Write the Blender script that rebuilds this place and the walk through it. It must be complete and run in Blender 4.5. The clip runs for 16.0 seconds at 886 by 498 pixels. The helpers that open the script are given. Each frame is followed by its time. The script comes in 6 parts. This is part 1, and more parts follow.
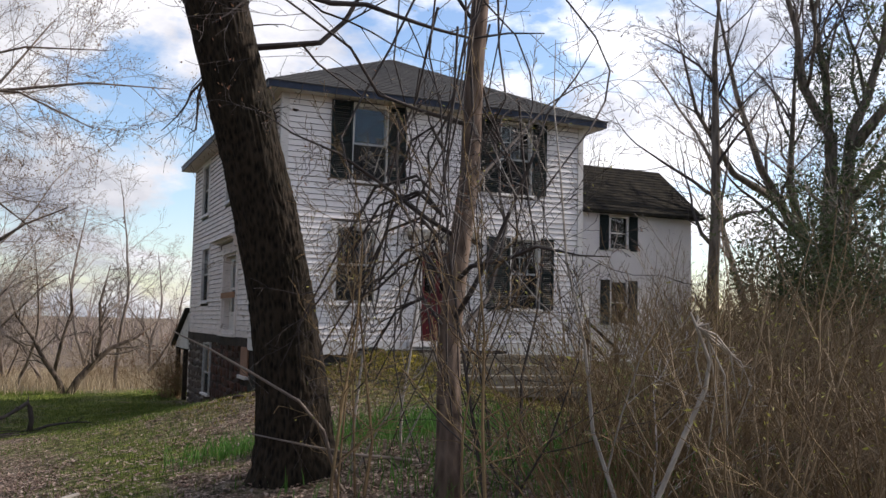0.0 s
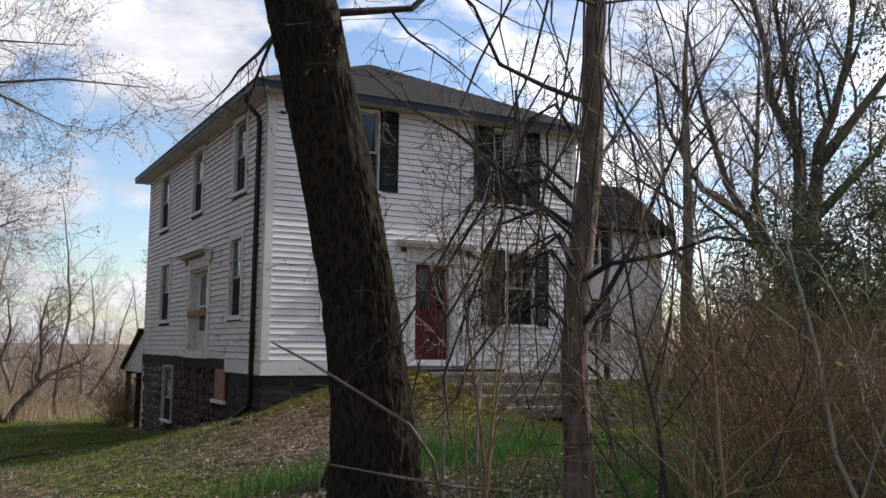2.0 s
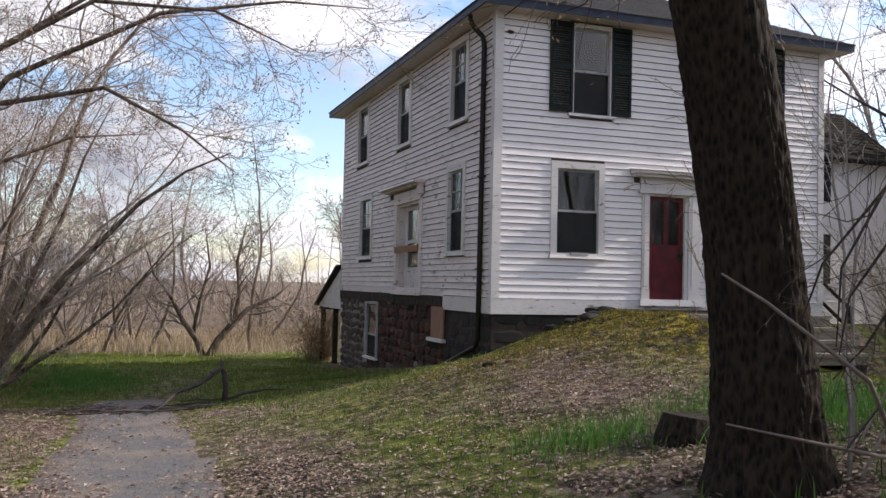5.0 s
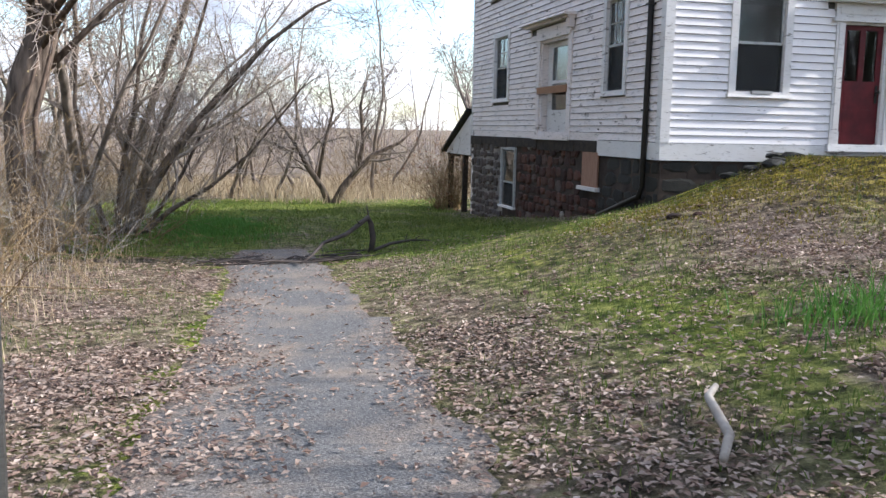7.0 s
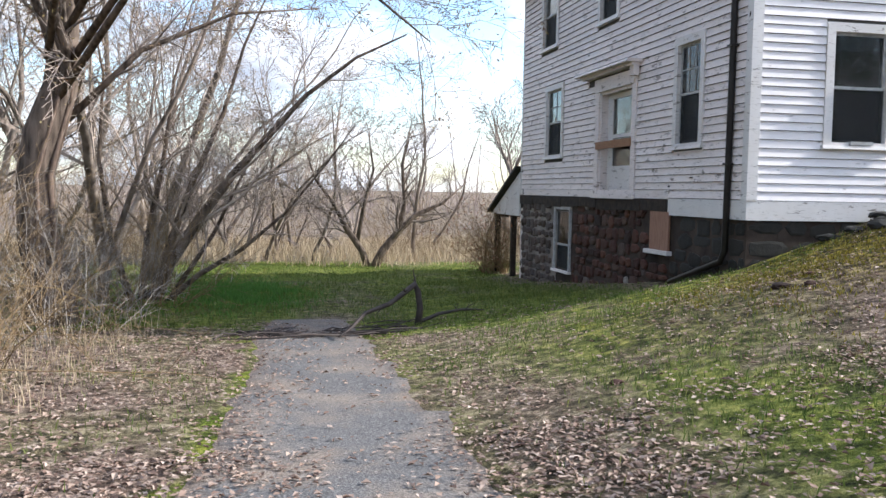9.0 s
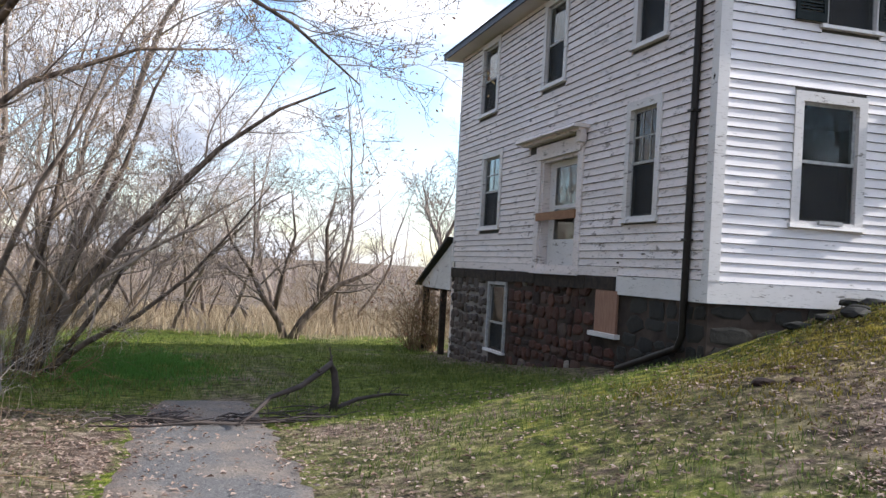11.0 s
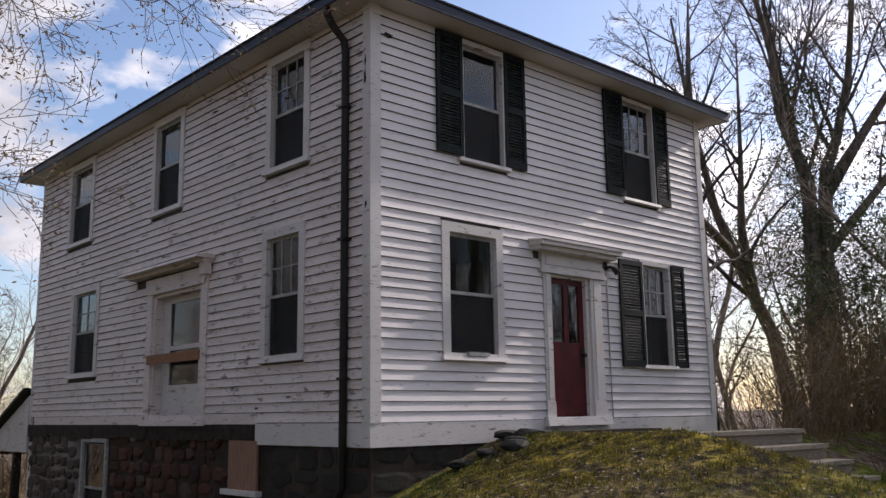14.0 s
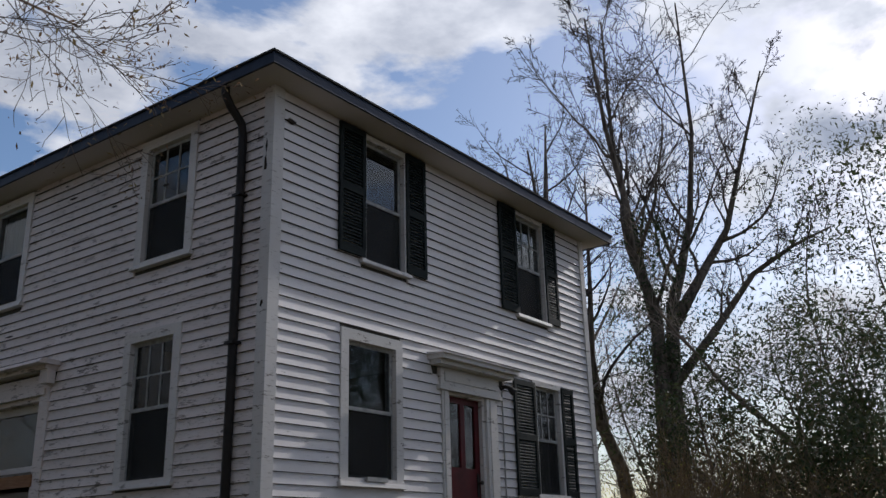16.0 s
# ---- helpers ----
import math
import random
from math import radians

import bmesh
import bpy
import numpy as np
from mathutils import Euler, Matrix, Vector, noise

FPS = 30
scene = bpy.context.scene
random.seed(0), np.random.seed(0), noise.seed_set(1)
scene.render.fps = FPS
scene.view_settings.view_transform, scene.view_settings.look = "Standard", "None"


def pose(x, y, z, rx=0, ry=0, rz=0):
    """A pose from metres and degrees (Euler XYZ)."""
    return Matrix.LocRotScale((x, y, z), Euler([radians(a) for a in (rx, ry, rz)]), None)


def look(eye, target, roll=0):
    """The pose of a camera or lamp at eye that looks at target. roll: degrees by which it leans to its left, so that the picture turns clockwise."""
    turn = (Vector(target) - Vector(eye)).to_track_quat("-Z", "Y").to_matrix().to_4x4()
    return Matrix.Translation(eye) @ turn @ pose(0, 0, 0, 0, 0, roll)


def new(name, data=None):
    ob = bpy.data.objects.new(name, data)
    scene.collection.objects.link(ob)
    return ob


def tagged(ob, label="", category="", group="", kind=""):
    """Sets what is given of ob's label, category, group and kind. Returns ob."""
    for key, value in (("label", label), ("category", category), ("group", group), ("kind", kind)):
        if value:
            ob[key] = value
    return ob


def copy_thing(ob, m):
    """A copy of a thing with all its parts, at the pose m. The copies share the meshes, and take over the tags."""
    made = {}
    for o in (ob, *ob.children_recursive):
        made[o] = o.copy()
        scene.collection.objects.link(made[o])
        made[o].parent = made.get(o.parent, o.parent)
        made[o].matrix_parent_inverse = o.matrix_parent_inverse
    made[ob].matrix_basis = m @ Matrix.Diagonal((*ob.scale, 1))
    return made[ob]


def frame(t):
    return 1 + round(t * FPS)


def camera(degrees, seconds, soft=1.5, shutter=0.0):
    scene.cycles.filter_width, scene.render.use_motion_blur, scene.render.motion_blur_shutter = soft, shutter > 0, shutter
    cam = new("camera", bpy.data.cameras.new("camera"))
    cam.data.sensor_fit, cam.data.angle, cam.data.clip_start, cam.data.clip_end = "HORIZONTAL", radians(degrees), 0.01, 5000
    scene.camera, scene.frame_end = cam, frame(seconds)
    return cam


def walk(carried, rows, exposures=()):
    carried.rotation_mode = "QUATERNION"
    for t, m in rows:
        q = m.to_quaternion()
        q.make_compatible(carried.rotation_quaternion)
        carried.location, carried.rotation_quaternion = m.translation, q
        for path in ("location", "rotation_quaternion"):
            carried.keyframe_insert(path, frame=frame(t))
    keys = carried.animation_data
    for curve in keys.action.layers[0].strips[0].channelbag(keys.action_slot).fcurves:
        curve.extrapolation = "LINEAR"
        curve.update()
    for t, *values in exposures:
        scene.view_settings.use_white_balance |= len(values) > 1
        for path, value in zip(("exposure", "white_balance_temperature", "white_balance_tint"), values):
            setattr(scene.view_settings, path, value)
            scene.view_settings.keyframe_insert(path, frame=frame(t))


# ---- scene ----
cam = camera(51.9, 16.0)
PATH = [
    (0, (1.286, -0.604, 2.105), (2.091, 1.219, 2.269), 1.3),
    (0.5, (0.978, -0.166, 2.044), (1.809, 1.645, 2.218), 1.1),
    (1, (0.733, 0.256, 2.022), (1.605, 2.05, 2.162), 0.7),
    (1.5, (0.513, 0.577, 2.018), (1.431, 2.346, 2.192), 0.8),
    (2, (0.408, 1.086, 1.979), (1.362, 2.831, 2.194), 0.7),
    (2.5, (0.255, 1.468, 1.963), (1.259, 3.186, 2.165), -0.2),
    (3, (0.069, 1.816, 1.94), (1.12, 3.503, 2.165), -1.5),
    (3.5, (-0.089, 2.182, 1.903), (0.973, 3.87, 2.065), -1.8),
    (4, (-0.152, 2.526, 1.853), (0.722, 4.322, 1.961), 0.0),
    (4.5, (-0.36, 2.707, 1.88), (0.405, 4.549, 2.026), 1.8),
    (5, (-0.585, 2.931, 1.915), (0.09, 4.812, 1.993), 1.3),
    (5.2, (-0.675, 3.015, 1.85), (-0.064, 4.919, 1.834), 1.6),
    (7.3, (-1.136, 4.7, 1.817), (-0.695, 6.634, 1.556), 1.2),
    (7.5, (-1.167, 4.858, 1.804), (-0.743, 6.799, 1.575), 1.1),
    (8, (-1.126, 5.324, 1.753), (-0.696, 7.261, 1.504), 1.0),
    (8.2, (-1.08, 5.486, 1.758), (-0.675, 7.433, 1.55), 0.8),
    (10.3, (-0.765, 7.198, 1.705), (-0.387, 9.16, 1.604), 1.5),
    (10.5, (-0.701, 7.352, 1.712), (-0.329, 9.314, 1.612), 1.6),
    (11, (-0.616, 7.782, 1.672), (-0.075, 9.707, 1.712), 3.3),
    (11.5, (-0.631, 8.027, 1.73), (0.218, 9.822, 1.966), 3.6),
    (12, (-0.64, 8.315, 1.777), (0.476, 9.927, 2.168), 2.3),
    (12.5, (-0.686, 8.688, 1.786), (0.596, 10.148, 2.262), 1.8),
    (13, (-0.883, 8.884, 1.765), (0.508, 10.283, 2.088), 1.0),
    (13.5, (-0.878, 9.087, 1.768), (0.484, 10.531, 2.012), 0.8),
    (14, (-0.847, 9.442, 1.781), (0.48, 10.895, 2.138), -0.8),
    (14.5, (-0.886, 9.786, 1.769), (0.489, 11.178, 2.187), -1.1),
    (15, (-0.808, 10.137, 1.728), (0.626, 11.415, 2.286), -0.8),
    (15.5, (-0.761, 10.542, 1.726), (0.729, 11.726, 2.342), -0.7),
    (16, (-0.727, 10.924, 1.737), (0.81, 12.038, 2.368), -1.5),
]
EXPOSURES = [(0, 0.12, 6350, 15), (2, 0.0, 6300, 14), (2.5, -0.02, 6300, 14), (3, -0.15, 6250, 14), (3.5, 0.1, 6350, 15), (4, 0.62, 6500, 17), (4.5, 0.18, 6450, 17), (5.2, 0.48, 6300, 17), (7.3, 1.06, 5850, 11), (8.2, 1.07, 5850, 11), (10.3, 0.95, 6000, 12), (11, 0.85, 6000, 13), (11.5, 0.16, 6000, 14), (12, -0.08, 6050, 15), (12.5, -0.28, 6000, 15), (13, 0.4, 6400, 18), (13.5, 0.6, 6650, 20), (14, -0.12, 6450, 20), (14.5, -0.24, 6350, 18), (15, -0.74, 6050, 15), (16, -0.8, 6000, 13)]
walk(cam, [(t, look(eye, target, roll)) for t, eye, target, roll in PATH], EXPOSURES)

# ---- world, sun ----
SUN_ELEV, SUN_AZ = 31.0, 95.6          # degrees above the horizon; clockwise from +y
world = bpy.data.worlds.new("sky")
scene.world = world
world.use_nodes = True
nt = world.node_tree
nt.nodes.clear()


def wn(kind, **kw):
    n = nt.nodes.new(kind)
    for k, v in kw.items():
        n.inputs[k].default_value = v
    return n


sky = nt.nodes.new("ShaderNodeTexSky")
sky.sky_type, sky.sun_disc = "NISHITA", False
sky.sun_elevation, sky.sun_rotation = radians(SUN_ELEV), radians(SUN_AZ)
w_out, w_bg = nt.nodes.new("ShaderNodeOutputWorld"), wn("ShaderNodeBackground", Strength=0.13)
w_co = nt.nodes.new("ShaderNodeTexCoord")
w_map = nt.nodes.new("ShaderNodeMapping")
w_map.inputs["Scale"].default_value = (1.0, 1.0, 2.1)
w_map.inputs["Location"].default_value = (0.35, 0.1, 0.0)
w_noise = wn("ShaderNodeTexNoise", Scale=4.0, Detail=10.0, Roughness=0.55, Distortion=0.15)
w_ramp = nt.nodes.new("ShaderNodeValToRGB")
w_ramp.color_ramp.elements[0].position, w_ramp.color_ramp.elements[1].position = 0.455, 0.535
w_shade = wn("ShaderNodeTexNoise", Scale=4.5, Detail=6.0, Roughness=0.6)
w_cloud = nt.nodes.new("ShaderNodeValToRGB")
w_cloud.color_ramp.elements[0].position, w_cloud.color_ramp.elements[1].position = 0.30, 0.62
w_cloud.color_ramp.elements[0].color, w_cloud.color_ramp.elements[1].color = (3.0, 3.3, 3.9, 1), (8.6, 8.6, 8.6, 1)
w_mix = nt.nodes.new("ShaderNodeMixRGB")
w_sat = wn("ShaderNodeHueSaturation", Saturation=1.08, Value=1.45)
# clouds near the sun are the brighter ones
w_dot = nt.nodes.new("ShaderNodeVectorMath")
w_dot.operation = "DOT_PRODUCT"
w_dot.inputs[1].default_value = (math.sin(radians(SUN_AZ)) * math.cos(radians(SUN_ELEV)), math.cos(radians(SUN_AZ)) * math.cos(radians(SUN_ELEV)), math.sin(radians(SUN_ELEV)))
w_near = nt.nodes.new("ShaderNodeMapRange")
for _i, _v in enumerate((-0.6, 0.95, 0.26, 1.6)):
    w_near.inputs[_i + 1].default_value = _v
w_glow = nt.nodes.new("ShaderNodeVectorMath")
w_glow.operation = "SCALE"
nt.links.new(w_co.outputs["Generated"], w_dot.inputs[0])
nt.links.new(w_dot.outputs["Value"], w_near.inputs[0])
nt.links.new(w_near.outputs[0], w_glow.inputs["Scale"])
nt.links.new(w_cloud.outputs[0], w_glow.inputs[0])
for a, b in ((w_co.outputs["Generated"], w_map.inputs["Vector"]), (w_map.outputs[0], w_noise.inputs["Vector"]), (w_map.outputs[0], w_shade.inputs["Vector"]),
             (w_noise.outputs["Fac"], w_ramp.inputs[0]), (w_shade.outputs["Fac"], w_cloud.inputs[0]), (w_ramp.outputs[0], w_mix.inputs[0]),
             (sky.outputs[0], w_sat.inputs["Color"]), (w_sat.outputs[0], w_mix.inputs[1]), (w_glow.outputs[0], w_mix.inputs[2]), (w_mix.outputs[0], w_bg.inputs[0]), (w_bg.outputs[0], w_out.inputs[0])):
    nt.links.new(a, b)

sun = new("sun", bpy.data.lights.new("sun", "SUN"))
sun.data.energy, sun.data.angle, sun.data.color = 5.0, radians(0.6), (1.0, 0.94, 0.84)
_a, _e = radians(SUN_AZ), radians(SUN_ELEV)
sun.matrix_world = look((math.sin(_a) * math.cos(_e) * 80, math.cos(_a) * math.cos(_e) * 80, math.sin(_e) * 80), (0, 0, 0))

# ---- materials ----


class Mat:
    """A small builder of procedural node materials."""

    def __init__(self, name, rough=0.7, metal=0.0, spec=0.3):
        self.m = bpy.data.materials.new(name)
        self.m.use_nodes = True
        self.t = self.m.node_tree
        self.b = self.t.nodes["Principled BSDF"]
        self.b.inputs["Roughness"].default_value, self.b.inputs["Metallic"].default_value = rough, metal
        self.b.inputs["Specular IOR Level"].default_value = spec
        self.co = self.t.nodes.new("ShaderNodeTexCoord").outputs["Object"]

    def link(self, a, b):
        self.t.links.new(a, b)
        return self

    def scaled(self, sc):
        n = self.t.nodes.new("ShaderNodeMapping")
        n.inputs["Scale"].default_value = sc
        self.link(self.co, n.inputs[0])
        return n.outputs[0]

    def noise(self, scale, detail=4.0, rough=0.6, stretch=None):
        n = self.t.nodes.new("ShaderNodeTexNoise")
        n.inputs["Scale"].default_value, n.inputs["Detail"].default_value, n.inputs["Roughness"].default_value = scale, detail, rough
        self.link(self.scaled(stretch) if stretch else self.co, n.inputs["Vector"])
        return n.outputs["Fac"]

    def voronoi(self, scale, stretch=None, feature="F1", out="Distance"):
        n = self.t.nodes.new("ShaderNodeTexVoronoi")
        n.feature = feature
        n.inputs["Scale"].default_value = scale
        self.link(self.scaled(stretch) if stretch else self.co, n.inputs["Vector"])
        return n.outputs[out]

    def ramp(self, fac, *stops):
        n = self.t.nodes.new("ShaderNodeValToRGB")
        e = n.color_ramp.elements
        while len(e) < len(stops):
            e.new(0.5)
        for el, (p, c) in zip(e, stops):
            el.position = p
            el.color = (*c, 1) if hasattr(c, "__len__") else (c, c, c, 1)
        self.link(fac, n.inputs[0])
        return n.outputs[0]

    def mix(self, fac, a, b, how="MIX"):
        n = self.t.nodes.new("ShaderNodeMixRGB")
        n.blend_type = how
        for sock, v in zip(n.inputs, (fac, a, b)):
            if isinstance(v, bpy.types.NodeSocket):
                self.link(v, sock)
            elif hasattr(v, "__len__"):
                sock.default_value = (*v, 1)
            else:
                sock.default_value = v if sock.type == "VALUE" else (v, v, v, 1)
        return n.outputs[0]

    def rand(self, island=False):
        return self.t.nodes.new("ShaderNodeNewGeometry").outputs["Random Per Island"] if island else self.t.nodes.new("ShaderNodeObjectInfo").outputs["Random"]

    def color(self, s):
        self.link(s, self.b.inputs["Base Color"])
        return self

    def rough(self, s):
        self.link(s, self.b.inputs["Roughness"])
        return self

    def bump(self, s, strength=0.4, dist=0.01):
        n = self.t.nodes.new("ShaderNodeBump")
        n.inputs["Strength"].default_value, n.inputs["Distance"].default_value = strength, dist
        self.link(s, n.inputs["Height"])
        self.link(n.outputs[0], self.b.inputs["Normal"])
        return self


def mat_paint(name, base, dirt, worn, amount=0.62, rand=True):
    k = Mat(name, 0.62)
    grain = k.noise(9, 5, 0.65, (1, 1, 6))
    blotch = k.noise(0.9, 6, 0.62)
    c = k.mix(k.ramp(blotch, (0.42, 0.0), (0.75, 0.55)), base, dirt)
    c = k.mix(k.ramp(grain, (amount, 0.0), (amount + 0.12, 0.7)), c, worn)
    flecks = k.noise(3.2, 8, 0.72, (1, 1, 4))
    c = k.mix(k.ramp(flecks, (amount + 0.02, 0.0), (amount + 0.05, 0.85)), c, tuple(0.55 * q_ for q_ in worn))
    if rand:
        c = k.mix(k.ramp(k.rand(), (0, 0.0), (1, 0.4)), c, dirt)
    return k.color(c).bump(grain, 0.25, 0.004).m


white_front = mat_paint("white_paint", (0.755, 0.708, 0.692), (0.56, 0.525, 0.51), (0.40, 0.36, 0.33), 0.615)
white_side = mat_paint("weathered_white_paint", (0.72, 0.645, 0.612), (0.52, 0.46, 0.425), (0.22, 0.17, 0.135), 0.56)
white_trim = mat_paint("trim_paint", (0.62, 0.59, 0.565), (0.47, 0.435, 0.40), (0.27, 0.235, 0.20), 0.58, False)
# Eave shade is put into the soffit's colour, hence darker than the siding.
shaded_soffit_paint = mat_paint("shaded_soffit_paint", (0.52, 0.475, 0.44), (0.42, 0.38, 0.34), (0.32, 0.28, 0.24), 0.66, False)


def mat_simple(name, a, b, scale=6.0, rough=0.7, metal=0.0, stretch=None, bump=0.3, spec=0.3, rand=0.0, island=False):
    k = Mat(name, rough, metal, spec)
    n = k.noise(scale, 6, 0.65, stretch)
    c = k.ramp(n, (0.35, a), (0.7, b))
    if rand:
        c = k.mix(k.ramp(k.rand(island), (0, 0.0), (1, rand)), c, tuple(0.35 * v for v in a), "MIX")
    return k.color(c).bump(n, bump, 0.01).m


shutter_green = mat_simple("dark_green_shutter_paint", (0.006, 0.010, 0.010), (0.013, 0.019, 0.018), 8, 0.75, spec=0.2)
downspout_brown = mat_simple("dark_brown_metal", (0.012, 0.010, 0.009), (0.03, 0.024, 0.02), 5, 0.5, 0.2)
fascia_blue = mat_simple("blue_grey_metal_edge", (0.010, 0.016, 0.032), (0.024, 0.034, 0.058), 5, 0.5, 0.2)
door_red = mat_simple("red_door_paint", (0.055, 0.004, 0.007), (0.105, 0.008, 0.012), 4, 0.5, bump=0.15)
sash_grey = mat_simple("weathered_sash_paint", (0.24, 0.24, 0.235), (0.47, 0.46, 0.44), 14, 0.7)
plywood = mat_simple("weathered_plywood", (0.22, 0.115, 0.075), (0.31, 0.18, 0.12), 5, 0.75, stretch=(1, 6, 1))
board_brown = mat_simple("raw_pine_board", (0.20, 0.095, 0.045), (0.30, 0.16, 0.08), 7, 0.7, stretch=(1, 1, 8))
timber_grey = mat_simple("weathered_step_timber", (0.17, 0.145, 0.11), (0.32, 0.28, 0.22), 8, 0.85, stretch=(1, 8, 8), rand=0.3)
# Dark tone that paints the shadow line below each clapboard.
shadow_edge = mat_simple("board_shadow_line", (0.05, 0.042, 0.036), (0.13, 0.115, 0.10), 9, 0.9)
old_beam = mat_simple("dark_rotten_sill_beam", (0.015, 0.012, 0.009), (0.05, 0.035, 0.025), 9, 0.9)
iron = mat_simple("blackened_metal", (0.015, 0.015, 0.016), (0.05, 0.045, 0.04), 12, 0.45, 0.6)
# Near-black albedo paints the lack of light in rooms behind the panes.
interior_dark = mat_simple("unlit_room_plaster", (0.05, 0.047, 0.042), (0.09, 0.085, 0.075), 2, 0.9)
pale_backing = mat_simple("pale_pane_backing", (0.50, 0.49, 0.46), (0.62, 0.61, 0.57), 5, 0.9)
mortar = mat_simple("dark_old_mortar", (0.016, 0.011, 0.008), (0.08, 0.058, 0.045), 1.1, 0.95, bump=0.6)

mortar_pale = mat_simple("pale_lime_mortar", (0.13, 0.11, 0.095), (0.30, 0.265, 0.235), 1.6, 0.95, bump=0.6)

k = Mat("rubble_stone", 0.85)
_r = k.ramp(k.rand(), (0.0, (0.012, 0.008, 0.006)), (0.25, (0.085, 0.032, 0.02)), (0.5, (0.022, 0.012, 0.009)), (0.72, (0.10, 0.042, 0.026)), (0.94, (0.07, 0.05, 0.04)), (0.985, (0.28, 0.25, 0.21)))
_n = k.noise(11, 7, 0.68)
stone_mat = k.color(k.mix(k.ramp(_n, (0.35, 0.0), (0.75, 0.5)), _r, (0.055, 0.03, 0.022))).bump(_n, 0.7, 0.015).m

k = Mat("grey_brown_rubble_stone", 0.85)
_n = k.noise(11, 7, 0.68)
_r = k.ramp(k.rand(), (0.0, (0.03, 0.022, 0.018)), (0.4, (0.085, 0.058, 0.046)), (0.8, (0.055, 0.045, 0.04)), (1.0, (0.12, 0.10, 0.085)))
stone_grey = k.color(k.mix(k.ramp(_n, (0.35, 0.0), (0.75, 0.5)), _r, (0.10, 0.08, 0.068))).bump(_n, 0.7, 0.015).m

# Grey block taken near black: shade under the overhanging skirt is in the colour.
k = Mat("shaded_grey_block", 0.85)
_n = k.noise(10, 7, 0.68)
block_mat = k.color(k.mix(k.ramp(_n, (0.35, 0.0), (0.75, 0.6)), k.ramp(k.rand(), (0, (0.013, 0.012, 0.010)), (1, (0.03, 0.028, 0.024))), (0.032, 0.03, 0.024))).bump(_n, 0.6, 0.012).m

k = Mat("asphalt_shingle", 0.97, 0.0, 0.08)
_n, _v = k.noise(30, 5, 0.7), k.noise(1.3, 5, 0.6)
shingle_mat = k.color(k.mix(k.ramp(_v, (0.4, 0.0), (0.75, 0.6)), k.ramp(_n, (0.3, (0.026, 0.026, 0.027)), (0.7, (0.066, 0.064, 0.063))), (0.085, 0.08, 0.073))).bump(_n, 0.5, 0.006).m
shingle_mossy = mat_simple("mossy_shingle", (0.016, 0.014, 0.013), (0.042, 0.036, 0.025), 3, 0.98, bump=0.4, spec=0.05)

k = Mat("window_glass", 0.02, 0.0, 0.6)
k.b.inputs["Base Color"].default_value = (0.42, 0.47, 0.48, 1)
k.b.inputs["Transmission Weight"].default_value, k.b.inputs["IOR"].default_value = 1.0, 1.45
glass_mat = k.bump(k.noise(2.2, 2, 0.5), 0.05, 0.01).m

k = Mat("insect_screen_mesh", 0.8, 0.0, 0.1)
k.color(k.ramp(k.noise(3, 4), (0.3, (0.018, 0.018, 0.018)), (0.7, (0.045, 0.045, 0.043))))
_tr, _mx = k.t.nodes.new("ShaderNodeBsdfTransparent"), k.t.nodes.new("ShaderNodeMixShader")
_mx.inputs[0].default_value = 0.4
k.link(k.b.outputs[0], _mx.inputs[1]).link(_tr.outputs[0], _mx.inputs[2]).link(_mx.outputs[0], k.t.nodes["Material Output"].inputs[0])
screen_mat = k.m


def mat_bark(name, dark, light, scale=9.0, stretch=(1, 1, 0.16), bump=1.0, dist=0.03, moss=None):
    k = Mat(name, 0.92, 0, 0.15)
    ridge = k.noise(scale, 6, 0.7, stretch)
    vor = k.voronoi(scale * 0.9, stretch)
    h = k.mix(0.5, ridge, vor)
    c = k.ramp(h, (0.25, dark), (0.62, light))
    if moss:
        c = k.mix(k.ramp(k.noise(1.7, 5, 0.6), (0.5, 0.0), (0.7, 0.6)), c, moss)
    return k.color(c).bump(h, bump, dist).m


# Dark bark taken near black: the trunk's backlit shade is in the colour.
bark_dark = mat_bark("furrowed_shaded_bark", (0.003, 0.0024, 0.002), (0.038, 0.028, 0.019), 30, (1, 1, 0.4), 1.0, 0.02, (0.013, 0.012, 0.007))
bark_tan = mat_bark("smooth_tan_bark", (0.05, 0.034, 0.027), (0.18, 0.13, 0.10), 16, (1, 1, 0.3), 0.8, 0.02)
# Sunlight on the woods is put into these two pale twig colours.
twig_wood = mat_simple("sunlit_wood_twig", (0.26, 0.205, 0.165), (0.44, 0.36, 0.30), 0.6, 0.85)
twig_far = mat_simple("far_wood_twig", (0.26, 0.20, 0.17), (0.40, 0.33, 0.28), 0.3, 0.9)
dead_pale = mat_simple("bleached_dead_stem", (0.24, 0.20, 0.16), (0.38, 0.33, 0.27), 6, 0.85)
twig_maple = mat_simple("grey_brown_maple_twig", (0.12, 0.092, 0.078), (0.25, 0.205, 0.17), 2, 0.85)
bark_maple = mat_bark("dark_brown_maple_bark", (0.032, 0.024, 0.019), (0.16, 0.122, 0.095), 12, (1, 1, 0.2), 0.9, 0.03)
bark_wood = mat_bark("wood_edge_bark", (0.08, 0.063, 0.052), (0.24, 0.195, 0.16), 7, (1, 1, 0.2), 0.6, 0.02)
bark_grey = mat_bark("grey_brown_bark", (0.045, 0.036, 0.03), (0.17, 0.14, 0.115), 9, (1, 1, 0.2), 0.8, 0.03)
twig_dark = mat_simple("dark_twig_bark", (0.03, 0.024, 0.022), (0.075, 0.058, 0.05), 5, 0.85)
twig_brown = mat_simple("red_brown_twig_bark", (0.115, 0.072, 0.038), (0.25, 0.175, 0.085), 3, 0.85)
